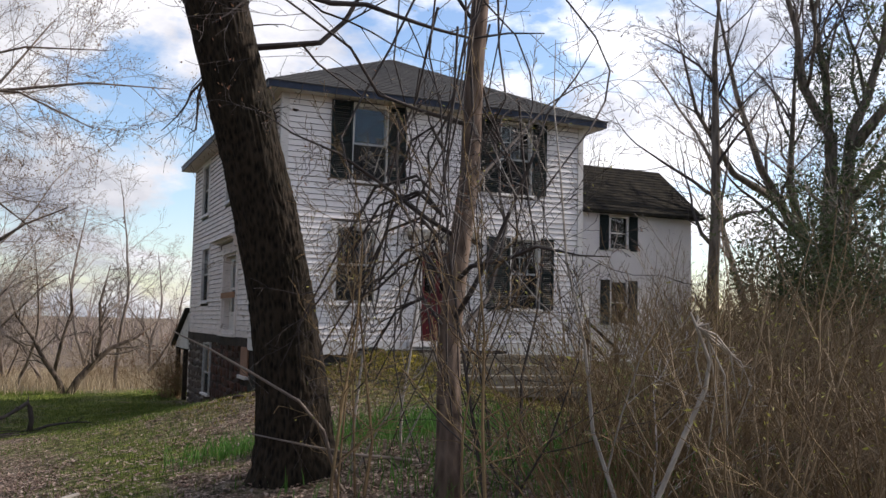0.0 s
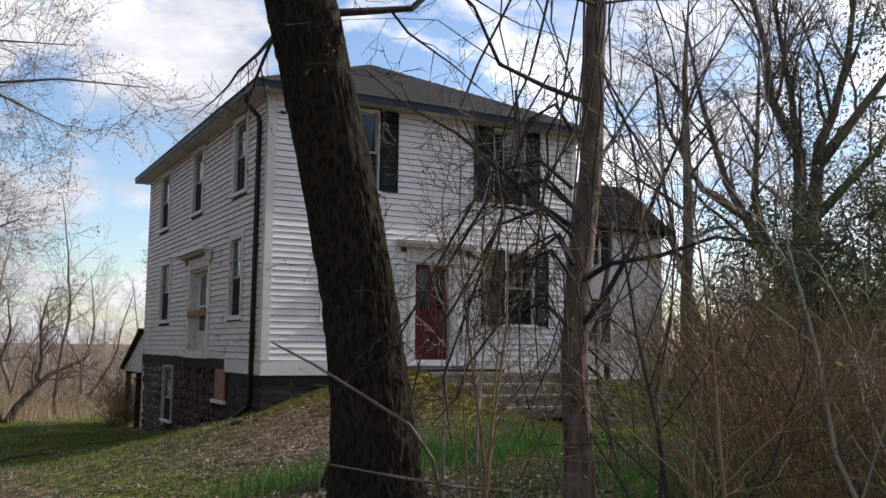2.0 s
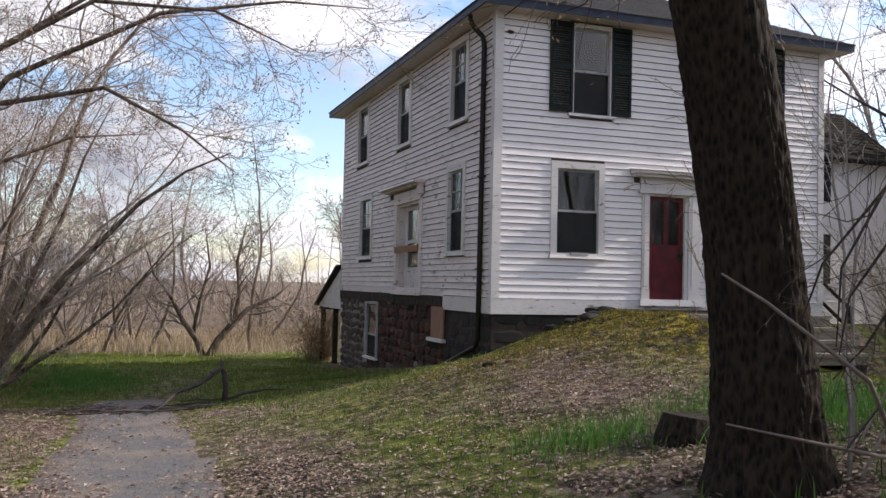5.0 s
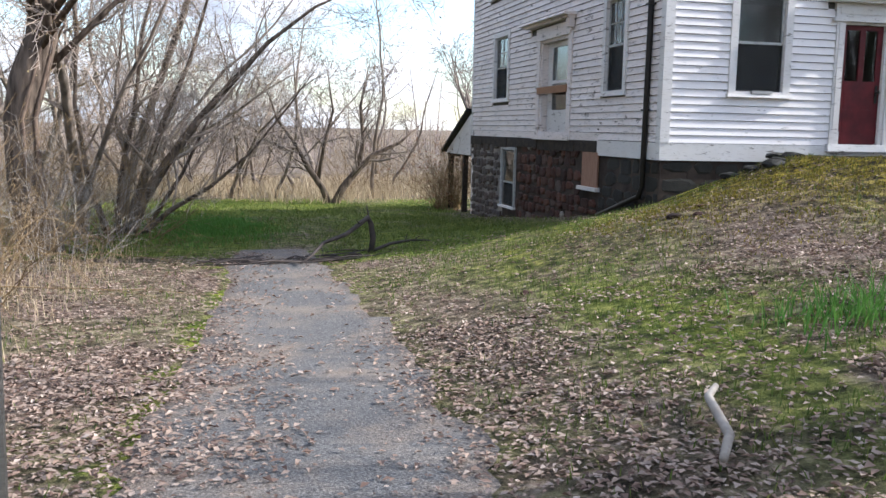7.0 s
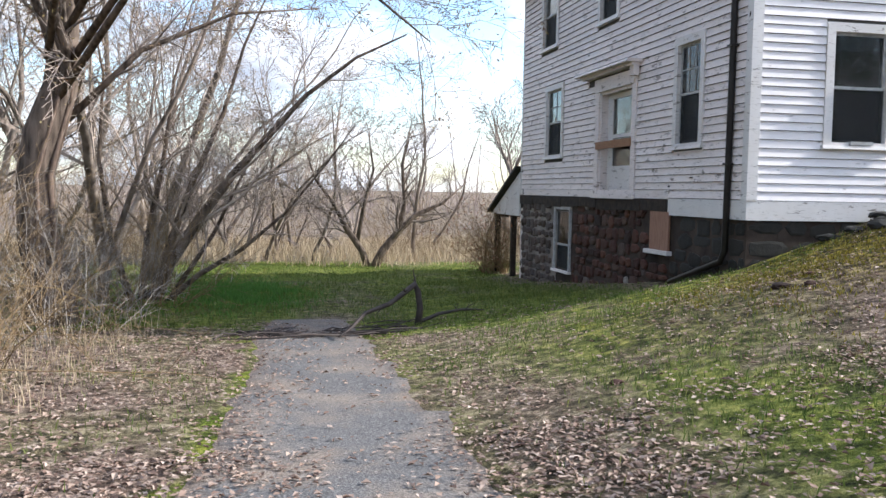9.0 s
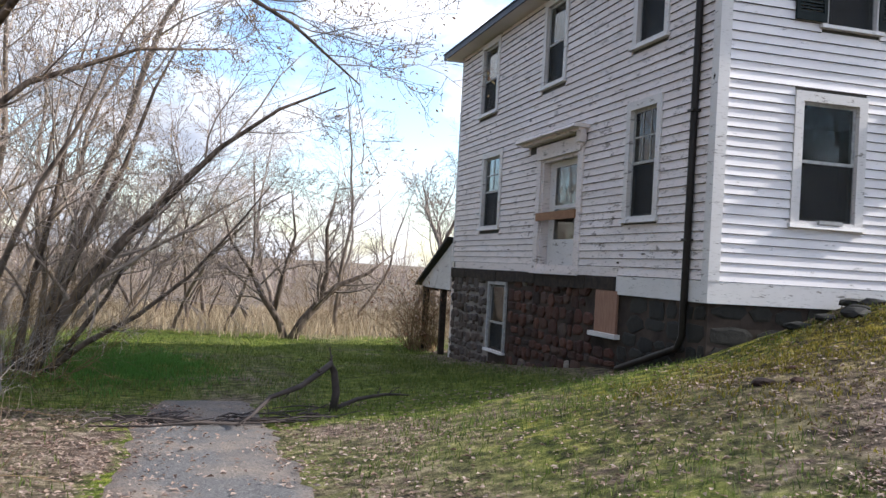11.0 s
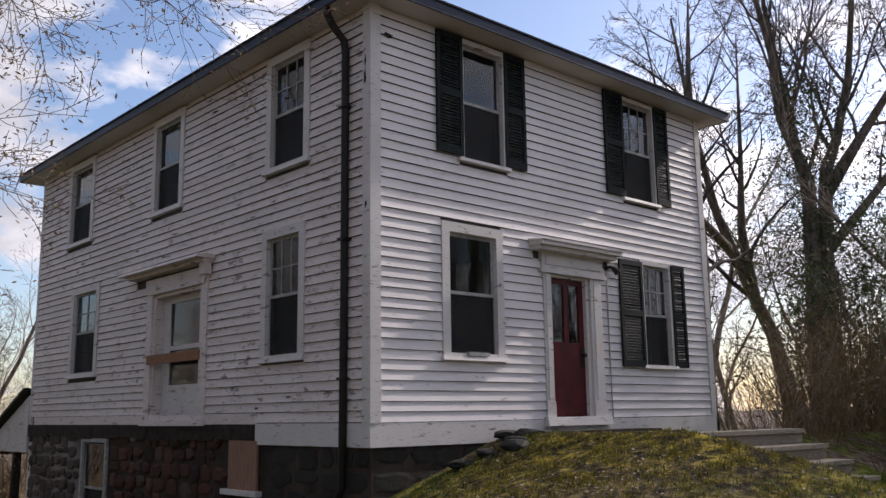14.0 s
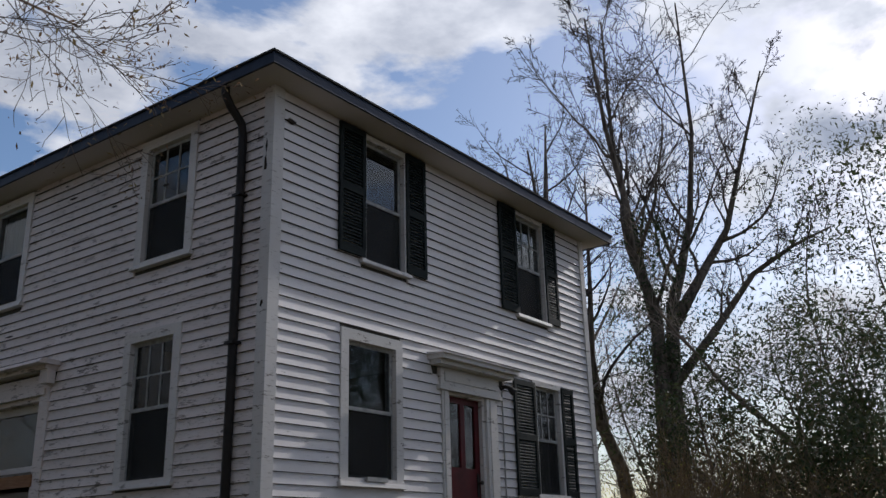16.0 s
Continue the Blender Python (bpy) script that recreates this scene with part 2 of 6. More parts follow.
twig_tan = mat_simple("dry_tan_stem", (0.13, 0.088, 0.05), (0.29, 0.21, 0.125), 2.5, 0.85)
twig_grey = mat_simple("pale_grey_twig", (0.19, 0.16, 0.135), (0.37, 0.33, 0.285), 3, 0.85)


def mat_leaf(name, *cols, rough=0.7, spec=0.25, trans=0.3):
    k = Mat(name, rough, 0, spec)
    c = k.ramp(k.rand(True), *[(i / max(1, len(cols) - 1), col) for i, col in enumerate(cols)])
    k.color(c)
    tr = k.t.nodes.new("ShaderNodeBsdfTranslucent")
    k.link(c, tr.inputs[0])
    mx = k.t.nodes.new("ShaderNodeMixShader")
    mx.inputs[0].default_value = trans
    k.link(k.b.outputs[0], mx.inputs[1])
    k.link(tr.outputs[0], mx.inputs[2])
    k.link(mx.outputs[0], k.t.nodes["Material Output"].inputs[0])
    return k.m


litter_mat = mat_leaf("dry_fallen_leaf", (0.10, 0.06, 0.046), (0.24, 0.16, 0.12), (0.34, 0.26, 0.205), (0.15, 0.095, 0.07), (0.42, 0.335, 0.275), trans=0.1)
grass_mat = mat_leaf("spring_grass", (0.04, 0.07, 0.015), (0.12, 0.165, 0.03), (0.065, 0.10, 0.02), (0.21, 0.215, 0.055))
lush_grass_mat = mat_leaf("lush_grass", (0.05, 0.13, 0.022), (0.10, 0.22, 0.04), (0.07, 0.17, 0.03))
moss_leaf_mat = mat_leaf("yellow_moss", (0.05, 0.042, 0.008), (0.19, 0.15, 0.02), (0.10, 0.10, 0.015), (0.30, 0.24, 0.035), (0.07, 0.05, 0.02))
straw_mat = mat_leaf("dead_reed_grass", (0.36, 0.28, 0.17), (0.50, 0.41, 0.28), (0.28, 0.20, 0.12))
bud_mat = mat_leaf("maple_bud", (0.28, 0.20, 0.09), (0.42, 0.33, 0.14), (0.24, 0.14, 0.08))
yellow_bud_mat = mat_leaf("yellow_green_bud", (0.32, 0.30, 0.06), (0.40, 0.36, 0.10), (0.22, 0.24, 0.05))
red_bud_mat = mat_leaf("red_brown_bud", (0.15, 0.085, 0.06), (0.24, 0.15, 0.085), (0.30, 0.24, 0.10))
ivy_mat = mat_leaf("dark_ivy_leaf", (0.018, 0.035, 0.016), (0.035, 0.06, 0.024), (0.05, 0.075, 0.03), rough=0.45)
needle_mat = mat_leaf("dull_evergreen_leaf", (0.03, 0.05, 0.02), (0.055, 0.08, 0.03), (0.09, 0.105, 0.045), (0.08, 0.07, 0.04), rough=0.5)
dead_leaf_mat = mat_leaf("hanging_dead_leaf", (0.16, 0.07, 0.045), (0.26, 0.14, 0.08), (0.33, 0.22, 0.15))

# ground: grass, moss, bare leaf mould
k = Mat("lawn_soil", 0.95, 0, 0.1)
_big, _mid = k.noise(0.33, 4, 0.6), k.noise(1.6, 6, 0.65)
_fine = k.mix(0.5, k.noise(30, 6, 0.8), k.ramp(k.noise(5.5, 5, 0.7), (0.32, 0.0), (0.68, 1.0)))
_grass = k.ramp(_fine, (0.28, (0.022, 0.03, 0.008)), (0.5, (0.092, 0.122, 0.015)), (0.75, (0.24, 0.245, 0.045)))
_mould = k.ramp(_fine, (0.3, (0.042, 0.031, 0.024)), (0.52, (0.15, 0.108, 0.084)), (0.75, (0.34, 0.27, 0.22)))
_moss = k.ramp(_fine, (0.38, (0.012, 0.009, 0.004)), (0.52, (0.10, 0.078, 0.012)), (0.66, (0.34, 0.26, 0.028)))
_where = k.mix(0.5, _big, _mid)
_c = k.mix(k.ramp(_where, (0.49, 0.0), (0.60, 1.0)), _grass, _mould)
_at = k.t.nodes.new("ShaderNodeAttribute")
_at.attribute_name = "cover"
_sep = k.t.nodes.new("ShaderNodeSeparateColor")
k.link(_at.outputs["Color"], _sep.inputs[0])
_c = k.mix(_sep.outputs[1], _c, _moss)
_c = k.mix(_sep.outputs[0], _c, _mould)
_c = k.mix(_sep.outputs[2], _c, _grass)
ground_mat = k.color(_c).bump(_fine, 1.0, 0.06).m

k = Mat("worn_asphalt", 0.9, 0, 0.2)
_f, _p, _s = k.noise(60, 4, 0.7), k.noise(1.1, 6, 0.65), k.voronoi(90)
_c = k.ramp(_f, (0.34, (0.042, 0.040, 0.040)), (0.5, (0.098, 0.094, 0.092)), (0.68, (0.22, 0.21, 0.20)))
_c = k.mix(k.ramp(_p, (0.46, 0.0), (0.66, 0.7)), _c, k.ramp(_f, (0.35, (0.10, 0.075, 0.055)), (0.65, (0.34, 0.27, 0.21))))
_at = k.t.nodes.new("ShaderNodeAttribute")
_at.attribute_name = "edge"
_e = k.mix(0.45, _at.outputs["Fac"], k.noise(2.4, 6, 0.65))
_c = k.mix(k.ramp(_e, (0.42, 0.0), (0.62, 0.9)), _c, k.ramp(_f, (0.33, (0.045, 0.032, 0.023)), (0.52, (0.13, 0.092, 0.068)), (0.7, (0.30, 0.235, 0.18))))
asphalt_mat = k.color(_c).bump(_s, 0.5, 0.008).m

# ---- mesh helpers ----


class Acc:
    """Collects vertices and faces of one mesh."""

    def __init__(self):
        self.v, self.f = [], []

    def add(self, vs, fs):
        n = len(self.v)
        self.v.extend(vs)
        self.f.extend([tuple(i + n for i in q) for q in fs])

    def box(self, x0, x1, y0, y1, z0, z1):
        vs = [(x, y, z) for z in (z0, z1) for y in (y0, y1) for x in (x0, x1)]
        self.add(vs, [(0, 2, 3, 1), (4, 5, 7, 6), (0, 1, 5, 4), (2, 6, 7, 3), (0, 4, 6, 2), (1, 3, 7, 5)])

    def tube(self, pts, rad, sides=6, cap=True):
        pts, rad = np.asarray(pts, float), np.asarray(rad, float)
        d = np.gradient(pts, axis=0)
        d /= np.linalg.norm(d, axis=1)[:, None] + 1e-9
        ref = np.array((0.0, 0.0, 1.0)) if abs(d[0][2]) < 0.8 else np.array((1.0, 0.0, 0.0))
        a = np.cross(d, ref)
        a /= np.linalg.norm(a, axis=1)[:, None] + 1e-9
        b = np.cross(d, a)
        th = np.arange(sides) * (2 * math.pi / sides)
        ring = pts[:, None] + rad[:, None, None] * (np.cos(th)[None, :, None] * a[:, None] + np.sin(th)[None, :, None] * b[:, None])
        m = len(pts)
        fs = [(i * sides + j, i * sides + (j + 1) % sides, (i + 1) * sides + (j + 1) % sides, (i + 1) * sides + j) for i in range(m - 1) for j in range(sides)]
        if cap and sides > 3:
            fs += [tuple(range(sides))[::-1], tuple((m - 1) * sides + j for j in range(sides))]
        self.add(ring.reshape(-1, 3).tolist(), fs)


def mesh_of(name, acc, mat, smooth=False):
    me = bpy.data.meshes.new(name)
    me.from_pydata(acc.v, [], acc.f)
    if mat:
        me.materials.append(mat)
    if smooth:
        me.polygons.foreach_set("use_smooth", [True] * len(me.polygons))
    me.update()
    return me


def part(name, acc, mat, parent, label="", smooth=False):
    ob = new(name, mesh_of(name, acc, mat, smooth))
    ob.parent = parent
    return tagged(ob, label)


def thing(name, label, category, at=(0, 0, 0), group="", kind=""):
    ob = new(name)
    ob.location = at
    ob.empty_display_size = 0.2
    return tagged(ob, label, category, group, kind)


class Face:
    """A wall's own axes: u along it, z up, n outwards."""

    def __init__(self, o, u, n):
        self.o, self.u, self.n = Vector(o), Vector(u), Vector(n)

    def p(self, u, z, n):
        q = self.o + self.u * u + self.n * n
        return (q.x, q.y, q.z + z)

    def box(self, acc, u0, u1, z0, z1, n0, n1, slope=0.0):
        """slope: how far the top edge lies behind the bottom edge."""
        vs = [self.p(u, z, n - (slope if z == z1 and n == n1 else 0)) for z in (z0, z1) for n in (n0, n1) for u in (u0, u1)]
        fs = [(0, 2, 3, 1), (4, 5, 7, 6), (0, 1, 5, 4), (2, 6, 7, 3), (0, 4, 6, 2), (1, 3, 7, 5)]
        acc.add(vs, fs if self.u.cross(self.n).z > 0 else [q[::-1] for q in fs])


def wall_mesh(face, u0, u1, z0, z1, thick, holes):
    acc = Acc()
    us = sorted({u0, u1, *[h[0] for h in holes], *[h[1] for h in holes]})
    zs = sorted({z0, z1, *[h[2] for h in holes], *[h[3] for h in holes]})
    for a, b in zip(us, us[1:]):
        start = None
        for c, d in zip(zs, zs[1:]):
            hole = any(h[0] <= a and b <= h[1] and h[2] <= c and d <= h[3] for h in holes)
            if not hole and start is None:
                start = c
            if start is not None and (hole or d == zs[-1]):
                face.box(acc, a, b, start, c if hole else d, -thick, 0)
                start = None
    return acc


def ground_z(x, y):
    """Height of the ground at a place."""
    base = np.interp(y, DRIVE_Y, DRIVE_Z)
    row = [np.interp(x, GAIN_X, r) for r in GAIN]
    j = int(np.clip(np.searchsorted(GAIN_Y, y) - 1, 0, len(GAIN_Y) - 2))
    t = min(max((y - GAIN_Y[j]) / (GAIN_Y[j + 1] - GAIN_Y[j]), 0), 1)
    t = t * t * (3 - 2 * t) * 0.5 + t * 0.5
    bump = 0.035 * noise.noise((x * 0.9, y * 0.9, 0.3)) + 0.016 * noise.noise((x * 2.7, y * 2.7, 5.1))
    return float(base + row[j] * (1 - t) + row[j + 1] * t + bump)


DRIVE_Y = (-20, -1, 4.3, 11, 18, 28, 40, 80)
DRIVE_Z = (0.5, 0.38, 0.18, -0.08, -0.25, -0.55, -0.7, -1.2)
GAIN_X = (0.3, 2.0, 4.0, 5.6, 7.6, 9.4, 12.0)
GAIN_Y = (-3, 4, 8, 12, 15, 17.5, 20, 24, 29)
GAIN = (
    (0, 0.05, 0.12, 0.18, 0.25, 0.28, 0.3),
    (0, 0.10, 0.25, 0.35, 0.42, 0.46, 0.5),
    (0, 0.33, 0.66, 0.8, 0.85, 0.82, 0.75),
    (0, 0.36, 0.76, 0.96, 1.02, 0.70, 0.56),
    (0, 0.34, 0.85, 1.25, 1.75, 0.94, 0.68),
    (0, 0.2, 0.6, 0.96, 1.74, 1.74, 1.55),
    (0, 0.1, 0.36, 0.6, 0.85, 1.1, 1.4),
    (0, 0.0, 0.12, 0.3, 0.5, 0.7, 1.2),
    (0, 0.0, 0.0, 0.02, 0.1, 0.2, 0.5),
)


def drive_edges(y):
    """Left and right edge of the asphalt at y."""
    w = 0.16 * noise.noise((y * 1.3, 0, 0)) + 0.11 * noise.noise((y * 4.1, 3, 0))
    v = 0.20 * noise.noise((y * 1.1, 9, 0)) + 0.13 * noise.noise((y * 3.7, 7, 0))
    left = np.interp(y, (-12, 4, 10, 15, 18, 20.6), (-3.4, -2.3, -1.75, -1.25, -1.15, -0.95))
    right = np.interp(y, (-12, 4, 9, 12, 15, 18, 20.6), (0.1, 0.4, 0.50, 0.62, 0.55, 0.52, 0.42))
    return left + w, right + v


# ---- ground ----
def spread(a, b, step, far):
    inner = list(np.arange(a, b + 1e-6, step))
    lo, hi, d = [], [], step
    x = 0.0
    while x < far:
        d *= 1.28
        x += d
        lo.append(a - x)
        hi.append(b + x)
    return lo[::-1] + inner + hi


gx, gy = spread(-7, 15, 0.2, 2500), spread(-3, 31, 0.2, 2500)
acc = Acc()
acc.v = [(x, y, ground_z(x, y)) for y in gy for x in gx]
w = len(gx)
acc.f = [(j * w + i, j * w + i + 1, (j + 1) * w + i + 1, (j + 1) * w + i) for j in range(len(gy) - 1) for i in range(w - 1)]
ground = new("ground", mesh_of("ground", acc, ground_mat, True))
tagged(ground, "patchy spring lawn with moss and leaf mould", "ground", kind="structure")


def cover(x, y):
    """How far leaf mould, moss and plain grass cover the ground."""
    n = noise.noise((x * 0.55, y * 0.55, 2.0))
    left, right = drive_edges(min(max(y, -12), 20.6))
    near_drive = math.exp(-((x - right - 0.5) / 0.9) ** 2) if y < 18 else 0.0
    west = 1.0 if x < left and y < 19.5 else 0.0
    mould = max(near_drive * (0.75 + 0.5 * n), west * (0.85 + 0.4 * n))
    mould = max(mould, 0.9 * math.exp(-(((x - 4.2) / 2.6) ** 2 + ((y - 6.5) / 2.6) ** 2)), (0.9 + 0.5 * n) * math.exp(-(((x - 4.6) / 1.7) ** 2 + ((y - 13.2) / 2.6) ** 2)))
    if 2.6 < x and y < 9.2:
        mould = max(mould, 0.8 + 0.6 * n)
    if x > 5.4 and y < 9:
        mould = max(mould, 0.7)
    moss = math.exp(-(((x - 7.4) / 3.4) ** 2 + ((y - 15.5) / 2.5) ** 2)) * (1.3 + 0.8 * n)
    grass = 0.0
    if y > 18 and x < 5.4:
        grass = (0.8 if x > left - 0.5 or y > 20 else 0.25) * (0.75 + 0.9 * noise.noise((x * 0.8, y * 0.45, 6.0)))
    if 20.4 < y < 29:
        track = math.exp(-((x - 0.1 - 0.14 * (y - 20)) / 0.75) ** 2) * min(1.0, (29 - y) / 4) * (0.8 + 0.7 * n)
        mould, grass = max(mould, 0.8 * track), grass * (1 - 0.9 * min(1, max(0, track)))
    if 18.6 < y < 30 and x > 4.2:
        foot = math.exp(-((x - 5.6) / 0.9) ** 2)
        mould, grass = max(mould, 0.8 * foot), grass * (1 - foot)
    if y > 36:
        grass, mould = 0.0, 0.9
    return [min(max(q, 0), 1) for q in (mould, moss, grass)]


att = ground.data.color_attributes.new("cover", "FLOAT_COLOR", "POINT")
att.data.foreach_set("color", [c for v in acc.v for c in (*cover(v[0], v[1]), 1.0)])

acc = Acc()
ys = np.arange(-12, 20.7, 0.2)
for y in ys:
    l, r = drive_edges(y)
    for q in range(9):
        x = l + (r - l) * q / 8
        acc.v.append((x, y, ground_z(x, y) + (0.022 if 0 < q < 8 else -0.03)))
acc.f = [(j * 9 + i, j * 9 + i + 1, j * 9 + i + 10, j * 9 + i + 9) for j in range(len(ys) - 1) for i in range(8)]
road = new("road", mesh_of("road", acc, asphalt_mat, True))
att = road.data.color_attributes.new("edge", "FLOAT_COLOR", "POINT")
att.data.foreach_set("color", [c for j in range(len(acc.v)) for c in (*((0.75 if j % 9 < 4 else 0.6) * abs(j % 9 / 4 - 1) ** 1.5,) * 3, 1.0)])
tagged(road, "worn grey asphalt driveway with ragged leafy edges", "driveway", kind="structure")

# ---- house ----
HX0, HX1, HY0, HY1 = 5.75, 13.08, 17.95, 29.45
Z_SKIRT, Z_SIDE, Z_STONE, Z_TOP = 1.41, 1.69, 1.68, 6.88
house = thing("house", "weathered white two-storey clapboard farmhouse with dark green shutters", "house", (9.4, 23.7, 0))
house_inv = Matrix.Translation((-9.4, -23.7, 0))


def hpart(name, acc, mat, parent=None, label="", smooth=False):
    ob = part(name, acc, mat, parent or house, label, smooth)
    if parent is None:
        ob.matrix_parent_inverse = house_inv
    return ob


front = Face((0, HY0, 0), (1, 0, 0), (0, -1, 0))
side = Face((HX0, 0, 0), (0, 1, 0), (-1, 0, 0))
east = Face((HX1, 0, 0), (0, 1, 0), (1, 0, 0))
back = Face((0, HY1, 0), (1, 0, 0), (0, 1, 0))

# outer casing u0, u1, z0, z1 of every opening
W1 = (6.87, 7.99, 2.45, 4.24)
UL = (7.22, 8.14, 5.09, 6.84)
UR = (10.80, 11.74, 5.09, 6.84)
LR = (11.12, 11.98, 2.44, 4.17)
FD = (8.80, 10.12, 1.60, 4.00)
SW1 = (19.31, 20.37, 2.49, 4.32)
SU1 = (19.24, 20.33, 5.11, 6.84)
SU2 = (22.87, 24.02, 5.13, 6.84)
SU3 = (26.58, 27.86, 5.13, 6.84)
SW3 = (26.06, 27.42, 2.54, 4.28)
SD = (21.90, 23.99, 1.70, 4.06)


def inset(o, k):
    return (o[0] + k, o[1] - k, o[2] + k, o[3] - k)


front_holes = [inset(o, 0.06) for o in (W1, UL, UR, LR, FD)]
side_holes = [inset(o, 0.06) for o in (SW1, SU1, SU2, SU3, SW3, SD)]
TH = 0.14
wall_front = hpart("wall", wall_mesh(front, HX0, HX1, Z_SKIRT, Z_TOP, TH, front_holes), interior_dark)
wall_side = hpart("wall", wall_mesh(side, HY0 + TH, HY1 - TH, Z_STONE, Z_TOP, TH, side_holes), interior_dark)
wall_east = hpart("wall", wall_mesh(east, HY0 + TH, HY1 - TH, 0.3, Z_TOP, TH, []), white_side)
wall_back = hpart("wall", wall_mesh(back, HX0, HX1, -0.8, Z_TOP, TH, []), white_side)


def clapboards(face, wall, u0, u1, z0, z1, step, blocks, mat, seed):
    """One bevelled board per course and stretch between openings."""
    rng = random.Random(seed)
    z = z0
    cache = {}
    while z < z1 - 0.03:
        top = min(z + step + 0.018, z1)
        spans = [(u0, u1)]
        for b in blocks:
            if b[2] < z + step * 0.75 and b[3] > z + step * 0.25:
                spans = [s for a, c in spans for s in (((a, min(c, b[0])), (max(a, b[1]), c)) if b[0] < c and b[1] > a else ((a, c),)) if s[1] - s[0] > 0.02]
        cut = []
        for a, c in spans:
            if c - a > 3.2:
                m = a + (c - a) * rng.uniform(0.3, 0.7)
                cut += [(a, m - 0.0015), (m + 0.0015, c)]
            else:
                cut.append((a, c))
        for a, c in cut:
            sag = rng.uniform(-0.004, 0.004)
            lift = rng.uniform(0.0, 0.005)
            acc = Acc()
            n1, drip = 0.029 + lift, 0.008
            vs = [face.p(u, q_[0], q_[1]) for q_ in ((z + sag, 0.002), (z + sag + drip, n1), (top, 0.006), (top, 0.002)) for u in (a, c)]
            fs = [(0, 1, 3, 2), (2, 3, 5, 4), (4, 5, 7, 6), (1, 0, 6, 7), (0, 2, 4, 6), (1, 7, 5, 3)]
            acc.add(vs, fs if face.u.cross(face.n).z < 0 else [q_[::-1] for q_ in fs])
            ob = hpart("clapboard", acc, mat, wall)
            # the underside is darkened to draw the course's shadow line
            ob.data.materials.append(shadow_edge)
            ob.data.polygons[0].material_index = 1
        z += step


def boards(face, parent, items, mat, name, label=""):
    for u0, u1, z0, z1, n0, n1 in items:
        acc = Acc()
        face.box(acc, u0, u1, z0, z1, n0, n1)
        hpart(name, acc, mat, parent, label)


# corner boards, skirt and frieze
for f_, u0, u1 in ((front, HX0 - 0.038, HX0 + 0.125), (front, HX1 - 0.115, HX1 + 0.028)):
    boards(f_, None, [(u0, u1, Z_SIDE, Z_TOP, 0.0, 0.042)], white_trim, "corner_board")
boards(side, None, [(HY0, HY0 + 0.12, Z_SIDE, Z_TOP, 0.0, 0.038), (HY1 - 0.11, HY1, Z_STONE + 0.02, Z_TOP, 0.0, 0.028)], white_trim, "corner_board")
boards(front, None, [(HX0 - 0.03, HX1 + 0.03, Z_SKIRT, Z_SIDE, 0.0, 0.030)], white_trim, "skirt_board", "wide white skirt board")
boards(side, None, [(HY0, 20.46, Z_SKIRT, Z_SIDE, -TH, 0.030)], white_trim, "skirt_board")
boards(side, None, [(20.46, HY1 - 0.3, Z_STONE + 0.0, Z_STONE + 0.15, 0.0, 0.026)], white_side, "skirt_board")


